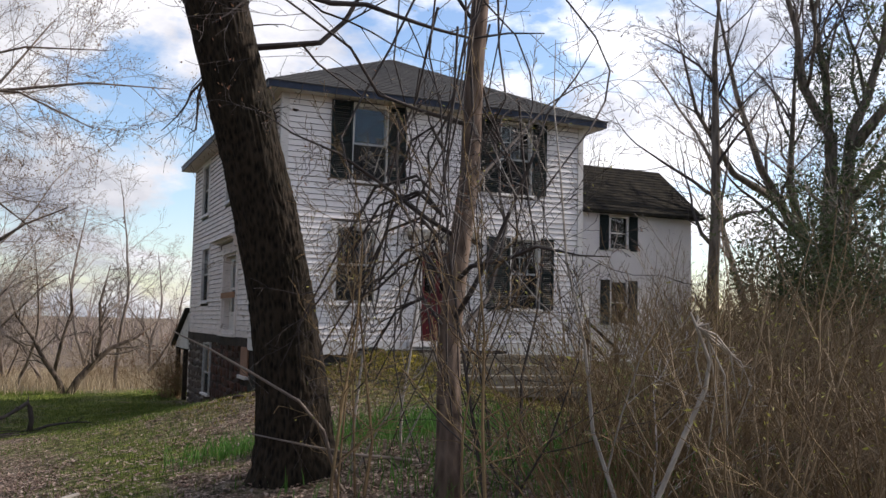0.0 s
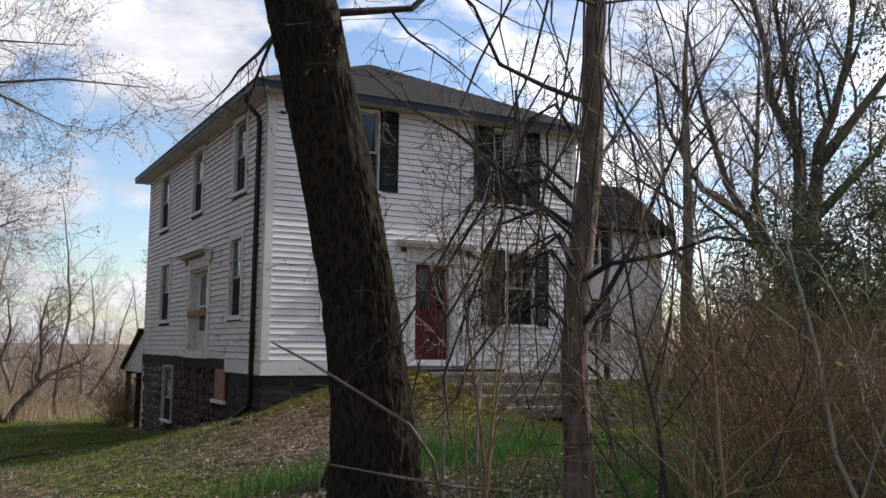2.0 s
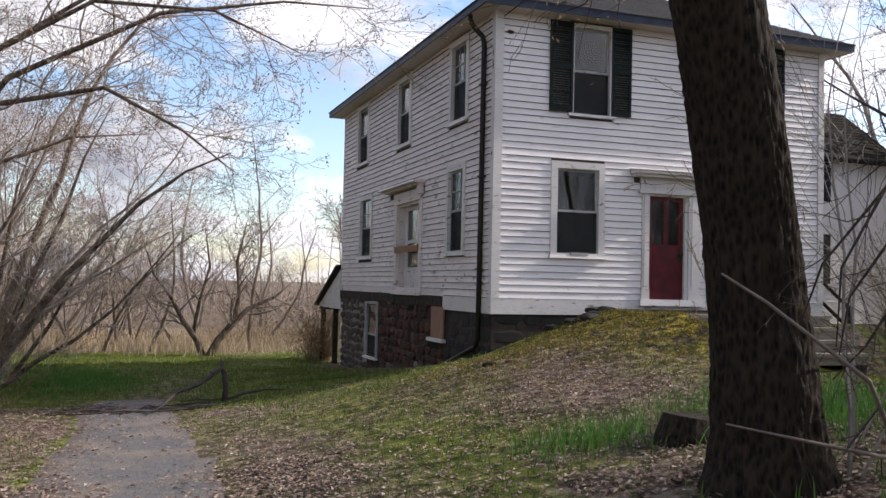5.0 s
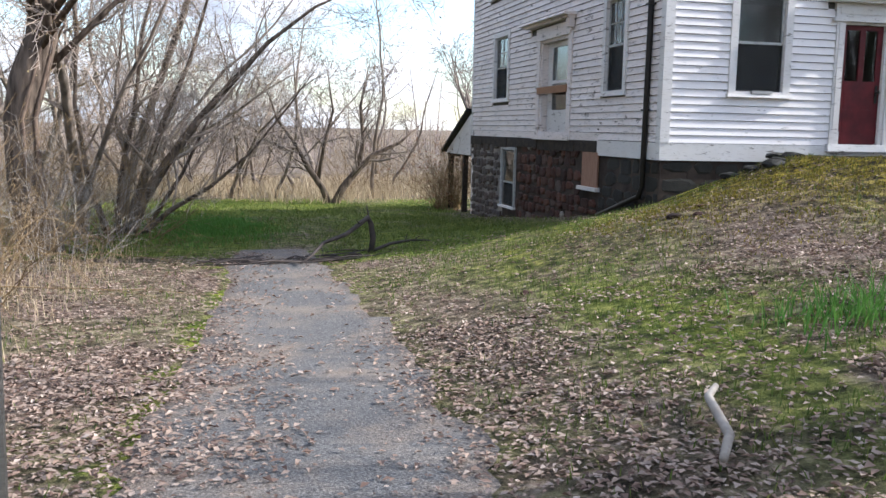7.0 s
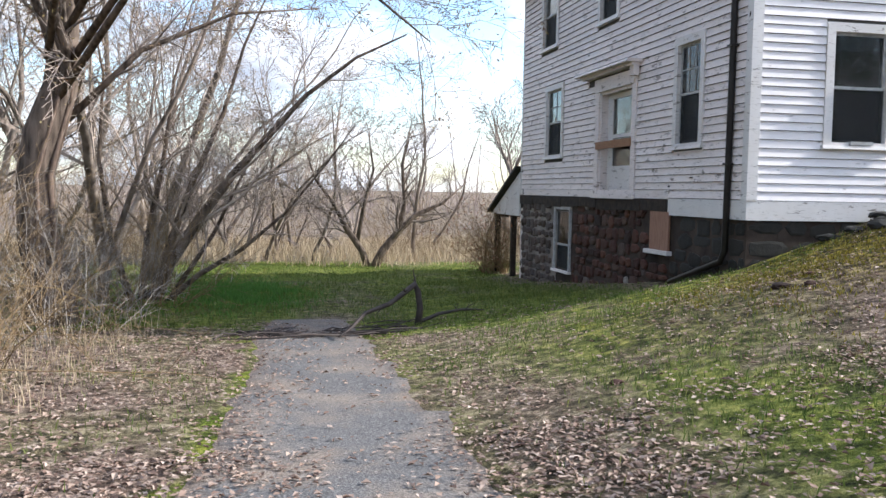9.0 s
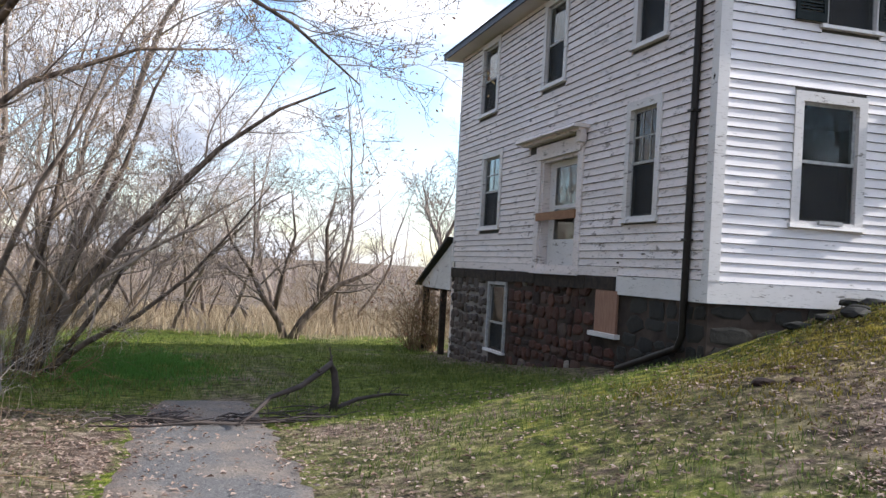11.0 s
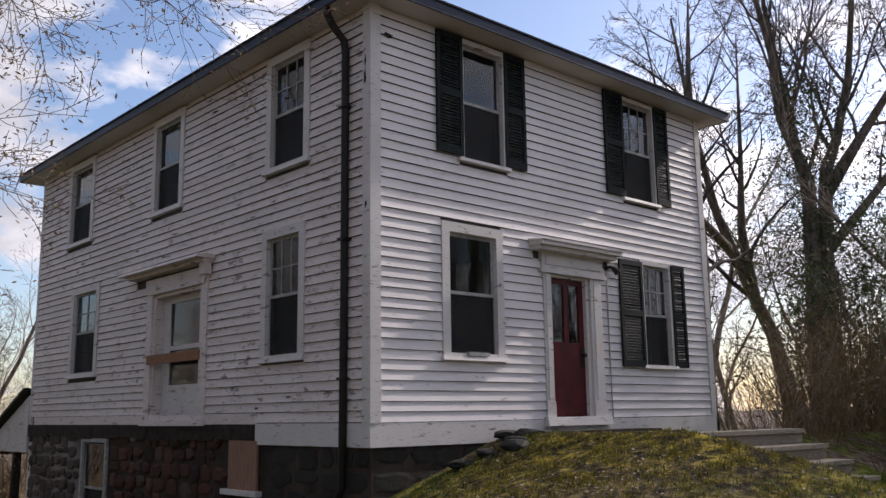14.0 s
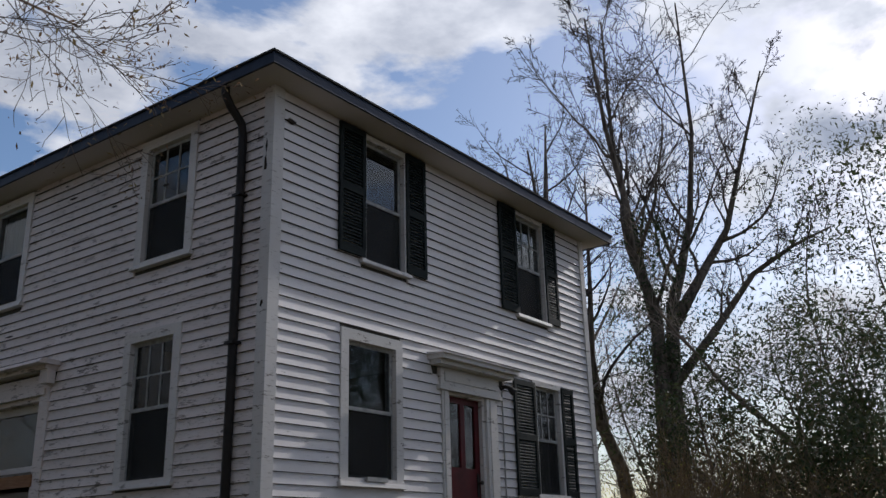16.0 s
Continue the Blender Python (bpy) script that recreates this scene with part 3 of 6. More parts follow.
def window(face, o, panes_up=(1, 1), panes_low=(1, 1), casing=0.13, label="", shade=0.0, proud=0.046, split=0.5, screen=True, trim=white_trim):
    u0, u1, z0, z1 = o
    acc = Acc()
    n0, n1 = -0.02, proud
    face.box(acc, u0, u0 + casing, z0 + 0.05, z1, n0, n1)
    face.box(acc, u1 - casing, u1, z0 + 0.05, z1, n0, n1)
    face.box(acc, u0 + casing, u1 - casing, z1 - casing, z1, n0, n1)
    win = hpart("window", acc, trim, None, label)
    acc = Acc()
    face.box(acc, u0 - 0.03, u1 + 0.03, z0, z0 + 0.05, n0, n1 + 0.045, 0.012)
    face.box(acc, u0 + casing, u1 - casing, z0 + 0.05, z0 + casing * 0.75, -0.06, n1 - 0.004)
    hpart("sill", acc, white_trim, win)
    a, b, c, d = u0 + casing, u1 - casing, z0 + casing * 0.75, z1 - casing
    mid = c + (d - c) * split
    rail = 0.042
    for lo, hi, n, nn, nm in ((mid - 0.02, d, -0.055, panes_up, "upper_sash"), (c, mid + 0.02, -0.085, panes_low, "lower_sash")):
        acc = Acc()
        face.box(acc, a, a + rail, lo, hi, n, n + 0.03)
        face.box(acc, b - rail, b, lo, hi, n, n + 0.03)
        face.box(acc, a + rail, b - rail, lo, lo + rail, n, n + 0.03)
        face.box(acc, a + rail, b - rail, hi - rail, hi, n, n + 0.03)
        for i in range(1, nn[0]):
            u = a + rail + (b - a - 2 * rail) * i / nn[0]
            face.box(acc, u - 0.010, u + 0.010, lo + rail, hi - rail, n + 0.004, n + 0.028)
        for i in range(1, nn[1]):
            z = lo + rail + (hi - lo - 2 * rail) * i / nn[1]
            face.box(acc, a + rail, b - rail, z - 0.010, z + 0.010, n + 0.006, n + 0.026)
        hpart(nm, acc, sash_grey, win)
        acc = Acc()
        face.box(acc, a + rail * 0.5, b - rail * 0.5, lo + rail * 0.5, hi - rail * 0.5, n + 0.012, n + 0.017)
        g = hpart("pane", acc, glass_mat, win)
        g.visible_shadow = False
    if screen:
        acc = Acc()
        face.box(acc, a, b, c, mid, -0.045, -0.043)
        hpart("insect_screen", acc, screen_mat, win, "dark insect screen").visible_shadow = False
    acc = Acc()
    for x0, x1, zz0, zz1 in ((a - 0.02, a, c, d), (b, b + 0.02, c, d), (a - 0.02, b + 0.02, d, d + 0.02)):
        face.box(acc, x0, x1, zz0, zz1, -TH, -0.02)
    hpart("jamb", acc, sash_grey, win)
    # Pale panel behind the upper sash imitates the sky's reflection.
    if shade:
        acc = Acc()
        m = 14
        for i in range(m):
            t0, t1 = a + (b - a) * i / m, a + (b - a) * (i + 1) / m
            face.box(acc, t0, t1, d - (d - c) * shade, d, -0.16 - 0.008 * (i % 2), -0.15 - 0.008 * (i % 2))
        hpart("window_shade", acc, pale_backing, win, "pale panel standing in for sky reflected in the sash")
    return win


def shutter(face, win, u0, u1, z0, z1, swing=0.0):
    """A louvred shutter, flat on the wall or swung out by some degrees."""
    w, h, st = u1 - u0, z1 - z0, 0.055
    m = Face((0, 0, 0), (1, 0, 0), (0, -1, 0))
    acc = Acc()
    m.box(acc, 0, st, 0, h, 0, 0.034)
    m.box(acc, w - st, w, 0, h, 0, 0.034)
    for a, b in ((0, 0.10), (h * 0.5 - 0.045, h * 0.5 + 0.045), (h - 0.08, h)):
        m.box(acc, st, w - st, a, b, 0, 0.034)
    ob = hpart("shutter", acc, shutter_green, None, "dark green louvred shutter")
    ob.matrix_basis = Matrix.Translation(face.p(u0, z0, 0.036)) @ Matrix.Rotation(math.atan2(face.u.y, face.u.x), 4, "Z") @ Matrix.Rotation(-radians(swing), 4, "Z")
    acc = Acc()
    m.box(acc, st, w - st, 0.004, 0.036, 0.006, 0.030, 0.018)
    me = mesh_of("slat", acc, shutter_green)
    for a, b in ((0.10, h * 0.5 - 0.045), (h * 0.5 + 0.045, h - 0.08)):
        k_ = int((b - a) / 0.042)
        for i in range(k_):
            s = new("slat", me)
            s.parent = ob
            s.location = (0, 0, a + (b - a) * i / k_)
    return ob


w1 = window(front, W1, label="double-hung window with plain casing")
acc = Acc()
front.box(acc, 7.28, 7.64, 2.51, 2.56, 0.0, 0.09)
hpart("ledge", acc, sash_grey, w1)
ul = window(front, UL, casing=0.08)
shutter(front, ul, 6.80, 7.27, 5.16, 6.84)
shutter(front, ul, 8.09, 8.51, 5.16, 6.84)
ur = window(front, UR, (3, 2), (1, 1), casing=0.07)
shutter(front, ur, 10.36, 10.84, 5.15, 6.84)
shutter(front, ur, 11.70, 12.08, 5.15, 6.84)
lr = window(front, LR, (3, 2), (3, 1), casing=0.08)
shutter(front, lr, 10.56, 11.15, 2.46, 4.12)
shutter(front, lr, 11.96, 12.30, 2.47, 4.14, 3.0)
window(side, SW1, (3, 2), label="double-hung window with peeling casing")
window(side, SU1, (3, 2))
# these two get the pale panel for sky reflected in the upper sash
window(side, SU2, (1, 1), shade=0.5)
window(side, SU3, (1, 1), shade=0.5)
window(side, SW3, (2, 2), (2, 2))

# front door
acc = Acc()
front.box(acc, 8.8, 8.96, 1.72, 3.80, -0.02, 0.045)
front.box(acc, 9.84, 10.1, 1.72, 3.80, -0.02, 0.045)
front_door = hpart("front_door", acc, white_trim, None, "red front door in a white pilastered surround")
for x0, x1, y0, y1 in ((8.84, 8.92, 1.95, 3.72), (9.91, 10.0, 1.95, 3.72)):
    acc = Acc()
    front.box(acc, x0, x1, y0, y1, 0.045, 0.058)
    hpart("pilaster", acc, white_trim, front_door)
for x0, x1 in ((8.785, 8.965), (9.835, 10.115)):
    acc = Acc()
    front.box(acc, x0, x1, 1.72, 1.93, 0.045, 0.062)
    hpart("plinth", acc, white_trim, front_door)
acc = Acc()
front.box(acc, 8.76, 10.15, 3.80, 4.04, -0.02, 0.06)
front.box(acc, 8.72, 10.19, 3.74, 3.80, 0.0, 0.085)
front.box(acc, 8.84, 10.1, 3.86, 3.99, 0.06, 0.072)
hpart("entablature", acc, white_trim, front_door)
acc = Acc()
front.box(acc, 8.58, 10.33, 4.04, 4.10, 0.0, 0.20)
front.box(acc, 8.54, 10.37, 4.10, 4.16, 0.0, 0.27)
front.box(acc, 8.52, 10.39, 4.16, 4.20, -0.02, 0.30, 0.28)
hpart("hood", acc, white_trim, front_door)
acc = Acc()
front.box(acc, 8.74, 10.17, 1.60, 1.72, -0.14, 0.12, 0.02)
hpart("threshold", acc, white_trim, front_door)
acc = Acc()
for x0, x1 in ((8.96, 8.99), (9.78, 9.84)):
    front.box(acc, x0, x1, 1.72, 3.74, -0.13, 0.0)
front.box(acc, 8.99, 9.78, 3.70, 3.74, -0.13, 0.0)
hpart("jamb", acc, white_trim, front_door)
acc = Acc()
front.box(acc, 8.99, 9.78, 1.73, 2.72, -0.10, -0.06)
for x0, x1 in ((8.99, 9.08), (9.34, 9.44), (9.68, 9.78)):
    front.box(acc, x0, x1, 2.72, 3.70, -0.10, -0.06)
for x0, x1 in ((9.08, 9.34), (9.44, 9.68)):
    front.box(acc, x0, x1, 2.72, 2.78, -0.10, -0.06)
    front.box(acc, x0, x1, 3.62, 3.70, -0.10, -0.06)
front.box(acc, 9.1, 9.67, 1.90, 2.20, -0.06, -0.052)
front.box(acc, 9.1, 9.67, 2.30, 2.62, -0.06, -0.052)
hpart("leaf", acc, door_red, front_door, "red door leaf with two tall panes")
acc = Acc()
front.box(acc, 9.07, 9.68, 2.775, 3.625, -0.086, -0.080)
hpart("pane", acc, glass_mat, front_door).visible_shadow = False
acc = Acc()
acc.tube([front.p(9.72, 2.60, -0.055), front.p(9.72, 2.60, -0.02), front.p(9.72, 2.60, 0.01)], [0.018, 0.02, 0.03], 8)
front.box(acc, 9.69, 9.74, 2.42, 2.72, -0.06, -0.048)
hpart("handle", acc, iron, front_door, "dark tarnished metal handle")

# porch light and conduit
acc = Acc()
acc.tube([front.p(10.26, 3.93, 0.02), front.p(10.26, 3.95, 0.10), front.p(10.31, 3.92, 0.16)], [0.03, 0.03, 0.03], 8)
acc.tube([front.p(10.31, 3.93, 0.13), front.p(10.36, 3.86, 0.19)], [0.035, 0.06], 10)
lamp = hpart("porch_light", acc, iron, None, "black metal porch light")
acc = Acc()
acc.tube([front.p(10.26, 3.90, 0.035), front.p(10.26, 2.6, 0.035), front.p(10.27, 1.66, 0.035)], [0.012] * 3, 6)
hpart("conduit", acc, sash_grey, lamp)

# side door, boarded across
acc = Acc()
side.box(acc, 21.9, 22.11, 1.74, 3.87, -0.02, 0.045)
side.box(acc, 23.79, 23.99, 1.74, 3.87, -0.02, 0.045)
side.box(acc, 21.87, 24.03, 3.87, 4.05, -0.02, 0.055)
side.box(acc, 21.97, 23.93, 3.79, 3.87, -0.02, 0.07)
side_door = hpart("side_door", acc, white_side, None, "boarded-up white side door in a peeling surround")
acc = Acc()
side.box(acc, 21.79, 24.47, 4.09, 4.14, 0.0, 0.20)
side.box(acc, 21.73, 24.57, 4.14, 4.2, 0.0, 0.34, 0.05)
side.box(acc, 21.79, 21.97, 3.91, 4.09, 0.05, 0.16)
hpart("hood", acc, white_side, side_door)
acc = Acc()
side.box(acc, 22.11, 22.17, 1.74, 3.79, -0.40, 0.0)
side.box(acc, 23.73, 23.79, 1.74, 3.79, -0.40, 0.0)
side.box(acc, 22.17, 23.73, 3.73, 3.79, -0.40, 0.0)
side.box(acc, 21.87, 24.03, 1.66, 1.74, -0.40, 0.09)
hpart("jamb", acc, white_side, side_door)
acc = Acc()
side.box(acc, 22.17, 22.43, 1.74, 3.73, -0.18, -0.14)
side.box(acc, 23.47, 23.73, 1.74, 3.73, -0.18, -0.14)
side.box(acc, 22.43, 23.47, 1.74, 2.30, -0.18, -0.14)
side.box(acc, 22.43, 23.47, 2.86, 2.93, -0.18, -0.14)
side.box(acc, 22.43, 23.47, 3.63, 3.73, -0.18, -0.14)
hpart("leaf", acc, white_trim, side_door)
acc = Acc()
side.box(acc, 22.42, 23.48, 2.29, 2.87, -0.165, -0.16)
side.box(acc, 22.42, 23.48, 2.92, 3.64, -0.165, -0.16)
hpart("pane", acc, glass_mat, side_door).visible_shadow = False
acc = Acc()
side.box(acc, 22.45, 23.45, 2.93, 3.62, -0.20, -0.19)
hpart("curtain", acc, pale_backing, side_door, "pale curtain behind the glass")
acc = Acc()
side.box(acc, 22.07, 23.87, 2.64, 2.79, 0.046, 0.07)
hpart("nailed_board", acc, board_brown, side_door, "raw brown board nailed across")

# bare wood where the paint has come away
def peeled(face, u, z, w, h, seed, n):
    rng = random.Random(seed)
    acc = Acc()
    k_ = 9
    ring = [(u + w * math.cos(6.283 * i / k_) * rng.uniform(0.4, 1.0), z + h * math.sin(6.283 * i / k_) * rng.uniform(0.4, 1.0)) for i in range(k_)]
    acc.add([face.p(a, c, n - 0.02) for a, c in ring] + [face.p(a, c, n) for a, c in ring], [tuple(range(k_, 2 * k_))] + [(i, (i + 1) % k_, k_ + (i + 1) % k_, k_ + i) for i in range(k_)])
    hpart("peeled_patch", acc, old_beam, None, "bare dark wood where paint peeled")


peeled(front, 6.0, 6.52, 0.12, 0.04, 1, 0.040)
peeled(side, 18.01, 6.15, 0.02, 0.10, 2, 0.041)
peeled(side, 18.02, 5.93, 0.03, 0.15, 3, 0.041)
peeled(side, 18.0, 4.30, 0.03, 0.05, 4, 0.041)
_pr = random.Random(8)
for i in range(18):
    peeled(side, _pr.uniform(18.2, 29.0), _pr.choice((2.2, 4.5, 4.9, 4.7, 6.2, 6.6, 2.0)) + _pr.uniform(-0.15, 0.15), _pr.uniform(0.03, 0.12), _pr.uniform(0.008, 0.018), 20 + i, 0.037)

# eaves, soffit, roof
EX0, EX1, EY0, EY1 = HX0 - 0.42, HX1 + 0.45, HY0 - 0.42, HY1 + 0.42
acc = Acc()
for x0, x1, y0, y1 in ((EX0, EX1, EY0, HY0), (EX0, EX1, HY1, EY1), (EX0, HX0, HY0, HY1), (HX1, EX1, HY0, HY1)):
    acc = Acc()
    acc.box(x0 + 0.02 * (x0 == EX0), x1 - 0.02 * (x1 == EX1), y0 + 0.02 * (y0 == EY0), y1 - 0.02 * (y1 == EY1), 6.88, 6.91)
    hpart("soffit", acc, shaded_soffit_paint)
acc = Acc()
for x0, x1, y0, y1 in ((EX0, EX1, EY0, EY0 + 0.03), (EX0, EX1, EY1 - 0.03, EY1), (EX0, EX0 + 0.03, EY0 + 0.03, EY1 - 0.03), (EX1 - 0.03, EX1, EY0 + 0.03, EY1 - 0.03)):
    acc = Acc()
    acc.box(x0, x1, y0, y1, 6.87, 7.01)
    hpart("fascia", acc, fascia_blue, None, "dark blue-grey eave edge")


def hip_roof(x0, x1, y0, y1, z, ridge, rise, rows):
    """Four slopes of shingle courses, each course a step proud of the one above."""
    out = []
    (rx0, ry0), (rx1, ry1) = ridge
    lim = [((x0, y0), (x1, y0), (rx1, ry0), (rx0, ry0)), ((x1, y1), (x0, y1), (rx0, ry1), (rx1, ry1)),
           ((x0, y1), (x0, y0), (rx0, ry0), (rx0, ry1)), ((x1, y0), (x1, y1), (rx1, ry1), (rx1, ry0))]
    for a, b, c, d in lim:
        for i in range(rows):
            t0, t1 = i / rows, (i + 1.08) / rows
            t1 = min(t1, 1)
            def q(p, r, t, up):
                return (p[0] + (r[0] - p[0]) * t, p[1] + (r[1] - p[1]) * t, z + rise * t + up)
            vs = [q(a, d, t0, 0.026), q(b, c, t0, 0.026), q(b, c, t1, 0.012), q(a, d, t1, 0.012), q(a, d, t0, 0.0), q(b, c, t0, 0.0)]
            acc = Acc()
            acc.add(vs, [(0, 1, 2, 3), (4, 5, 1, 0)])
            out.append(acc)
    return out


acc = Acc()
acc.add([(EX0, EY0, 6.985), (EX1, EY0, 6.985), (EX1, EY1, 6.985), (EX0, EY1, 6.985), (9.41, 21.4, 8.94), (9.41, 26.0, 8.94)], [(0, 1, 4), (1, 2, 5, 4), (2, 3, 5), (3, 0, 4, 5), (3, 2, 1, 0)])
roof = hpart("roof", acc, shingle_mat, None, "low dark shingled hip roof")
for acc in hip_roof(EX0 - 0.02, EX1 + 0.02, EY0 - 0.02, EY1 + 0.02, 7.0, ((9.39, 21.4), (9.43, 26.0)), 1.97, 26):
    hpart("shingle_course", acc, shingle_mat, roof)

# near-black floors and partitions close the inside, standing in for unlit rooms
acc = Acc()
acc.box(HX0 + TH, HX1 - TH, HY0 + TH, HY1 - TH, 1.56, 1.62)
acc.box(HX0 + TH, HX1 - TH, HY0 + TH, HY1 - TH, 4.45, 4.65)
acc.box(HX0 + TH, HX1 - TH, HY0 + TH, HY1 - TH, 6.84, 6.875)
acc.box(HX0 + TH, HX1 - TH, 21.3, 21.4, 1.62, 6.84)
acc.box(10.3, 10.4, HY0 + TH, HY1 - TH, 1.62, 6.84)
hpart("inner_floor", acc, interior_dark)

# downspout at the corner
DY = 18.38
acc = Acc()
pts = [(EX0 + 0.06, DY, 6.90), (EX0 + 0.06, DY, 6.78), (EX0 + 0.14, DY, 6.66), (HX0 - 0.10, DY, 6.50), (HX0 - 0.075, DY, 6.35), (HX0 - 0.075, DY, 3.5), (HX0 - 0.075, DY + 0.02, 0.95), (HX0 - 0.08, DY + 0.12, 0.78), (HX0 - 0.10, 20.15, 0.31)]
acc.tube(pts, [0.05] * len(pts), 8)
spout = hpart("downspout", acc, downspout_brown, None, "dark brown metal downspout", True)
for z in (5.6, 3.9, 2.2):
    acc = Acc()
    acc.box(HX0 - 0.14, HX0, DY - 0.065, DY + 0.065, z, z + 0.03)
    hpart("bracket", acc, downspout_brown, spout)

# ---- foundation: rubble stone ----
FZ = -1.3
acc = Acc()
acc.box(HX0 + 0.02, HX0 + 0.5, 20.46, 25.53, FZ, Z_STONE - 0.12)
foundation = hpart("foundation", acc, mortar, None, "dark rubble stone foundation wall")
for x0, x1, y0, y1, z0, z1, fm in ((HX0 + 0.02, HX0 + 0.5, 26.46, HY1, FZ, Z_STONE - 0.12, mortar_pale), (HX0 + 0.02, HX0 + 0.5, 25.534, 26.456, FZ, 0.02, mortar), (HX0 + 0.02, HX0 + 0.5, 25.534, 26.456, 1.34, Z_STONE - 0.12, mortar),
                                   (HX0 + 0.02, HX0 + 0.5, HY0 + 0.02, 20.456, FZ, Z_SKIRT, mortar), (HX0 + 0.504, HX1 - 0.05, HY0 + 0.02, HY0 + 0.4, FZ, Z_SKIRT, mortar)):
    acc = Acc()
    acc.box(x0, x1, y0, y1, z0, z1)
    hpart("foundation_wall", acc, fm)
for i in range(8):
    a = 20.48 + (HY1 - 20.5) * i / 8
    acc = Acc()
    acc.box(HX0 - 0.035 - 0.01 * (i % 2), HX0 + 0.3, a, a + (HY1 - 20.5) / 8 - 0.004, Z_STONE - 0.21 - 0.02 * (i % 3), Z_STONE + 0.004 * (i % 2) - 0.006)
    hpart("sill_beam", acc, old_beam, None, "dark rotten timber sill")


def stone(face, u0, u1, z0, z1, rng, parent, mat, proud=0.045):
    """An irregular stone with a domed, chipped face."""
    cu, cz, w, h = (u0 + u1) / 2, (z0 + z1) / 2, (u1 - u0) / 2, (z1 - z0) / 2
    ring = []
    k_ = rng.randint(6, 8)
    for i in range(k_):
        a = 2 * math.pi * (i + rng.uniform(-0.2, 0.2)) / k_
        s = 1.0 / max(abs(math.cos(a)), abs(math.sin(a))) ** 0.75
        ring.append((cu + w * s * math.cos(a) * rng.uniform(0.84, 1.04), cz + h * s * math.sin(a) * rng.uniform(0.84, 1.04)))
    acc = Acc()
    d = proud * rng.uniform(0.5, 1.2)
    vs = [face.p(u, z, -0.03) for u, z in ring] + [face.p(cu + (u - cu) * 0.97, cz + (z - cz) * 0.97, d * rng.uniform(0.35, 0.7)) for u, z in ring]
    vs += [face.p(cu + (u - cu) * 0.68, cz + (z - cz) * 0.68, d * rng.uniform(0.8, 1.15)) for u, z in ring] + [face.p(cu, cz, d)]
    fs = []
    for r in range(2):
        fs += [(r * k_ + i, r * k_ + (i + 1) % k_, (r + 1) * k_ + (i + 1) % k_, (r + 1) * k_ + i) for i in range(k_)]
    fs += [(2 * k_ + i, 2 * k_ + (i + 1) % k_, 3 * k_) for i in range(k_)]
    acc.add(vs, fs)
    return hpart("stone", acc, mat, parent)


def rubble(face, u0, u1, z0, z1, row, width, holes, mat, seed, low, proud=0.045):
    rng = random.Random(seed)
    z = z1
    while z > z0:
        h = row * rng.uniform(0.75, 1.3)
        u = u0 - rng.uniform(0, width * 0.4)
        while u < u1:
            w = width * rng.uniform(0.55, 1.5)
            a, b = max(u, u0) + 0.004, min(u + w, u1) - 0.004
            zz0 = z - h * rng.uniform(0.7, 1.25)
            free = all(b < q[0] or a > q[1] or z < q[2] or zz0 > q[3] for q in holes)
            if b - a > 0.09 and free and z > low((a + b) / 2):
                stone(face, a, b, zz0 + 0.004, z - 0.004 + rng.uniform(-0.03, 0.03), rng, foundation, mat, proud)
            u += w
        z -= h


BW, BD = (25.42, 26.57, -0.06, 1.44), (20.30, 21.22, 0.66, 1.50)
# basement window and the boarded one
bw = window(Face((HX0 + 0.0, 0, 0), (0, 1, 0), (-1, 0, 0)), BW, casing=0.07, label="weathered basement window with broken pane", proud=0.03, split=0.42, trim=sash_grey)
acc = Acc()
side.box(acc, 20.40, 21.15, 0.80, 1.46, 0.0, 0.035)
bdw = hpart("boarded_window", acc, plywood, None, "basement window covered with brown plywood")
acc = Acc()
side.box(acc, 20.30, 21.25, 0.73, 0.80, 0.0, 0.10)
hpart("sill", acc, white_trim, bdw)

# ---- rear porch with vine ----
porch = thing("porch", "small lean-to porch with shingled roof and vine-wrapped posts", "porch", (5.6, 30.8, -0.7))


def wpart(parent, name, acc, mat, label="", smooth=False):
    ob = part(name, acc, mat, parent, label, smooth)
    ob.matrix_parent_inverse = Matrix.Translation(-parent.location)
    return ob


PX0, PX1, PY1 = 5.72, 9.6, 32.2
acc = Acc()
acc.add([(x, y, z + dz) for x in (PX0 - 0.15, PX1) for dz in (-0.02, -0.005) for y, z in ((PY1 + 0.25, 1.16), (HY1, 2.40))], [(0, 1, 3, 2), (4, 6, 7, 5), (0, 4, 5, 1), (2, 3, 7, 6), (0, 2, 6, 4), (1, 5, 7, 3)])
porch_roof = wpart(porch, "roof", acc, shingle_mat)
n_ = 10
for i in range(n_):
    acc = Acc()
    a, b = i / n_, (i + 1.05) / n_
    ya, yb, za, zb = PY1 + 0.25 - (PY1 + 0.25 - HY1) * a, PY1 + 0.25 - (PY1 + 0.25 - HY1) * min(b, 1), 1.16 + 1.24 * a, 1.16 + 1.24 * min(b, 1)
    acc.add([(PX0 - 0.15, ya, za), (PX1, ya, za), (PX1, yb, zb - 0.012), (PX0 - 0.15, yb, zb - 0.012), (PX0 - 0.15, ya, za + 0.06), (PX1, ya, za + 0.06), (PX1, yb, zb + 0.035), (PX0 - 0.15, yb, zb + 0.035)],
            [(3, 2, 1, 0), (4, 5, 6, 7), (0, 1, 5, 4), (0, 4, 7, 3), (1, 2, 6, 5)])
    part("shingle_course", acc, shingle_mat, porch_roof)
acc = Acc()
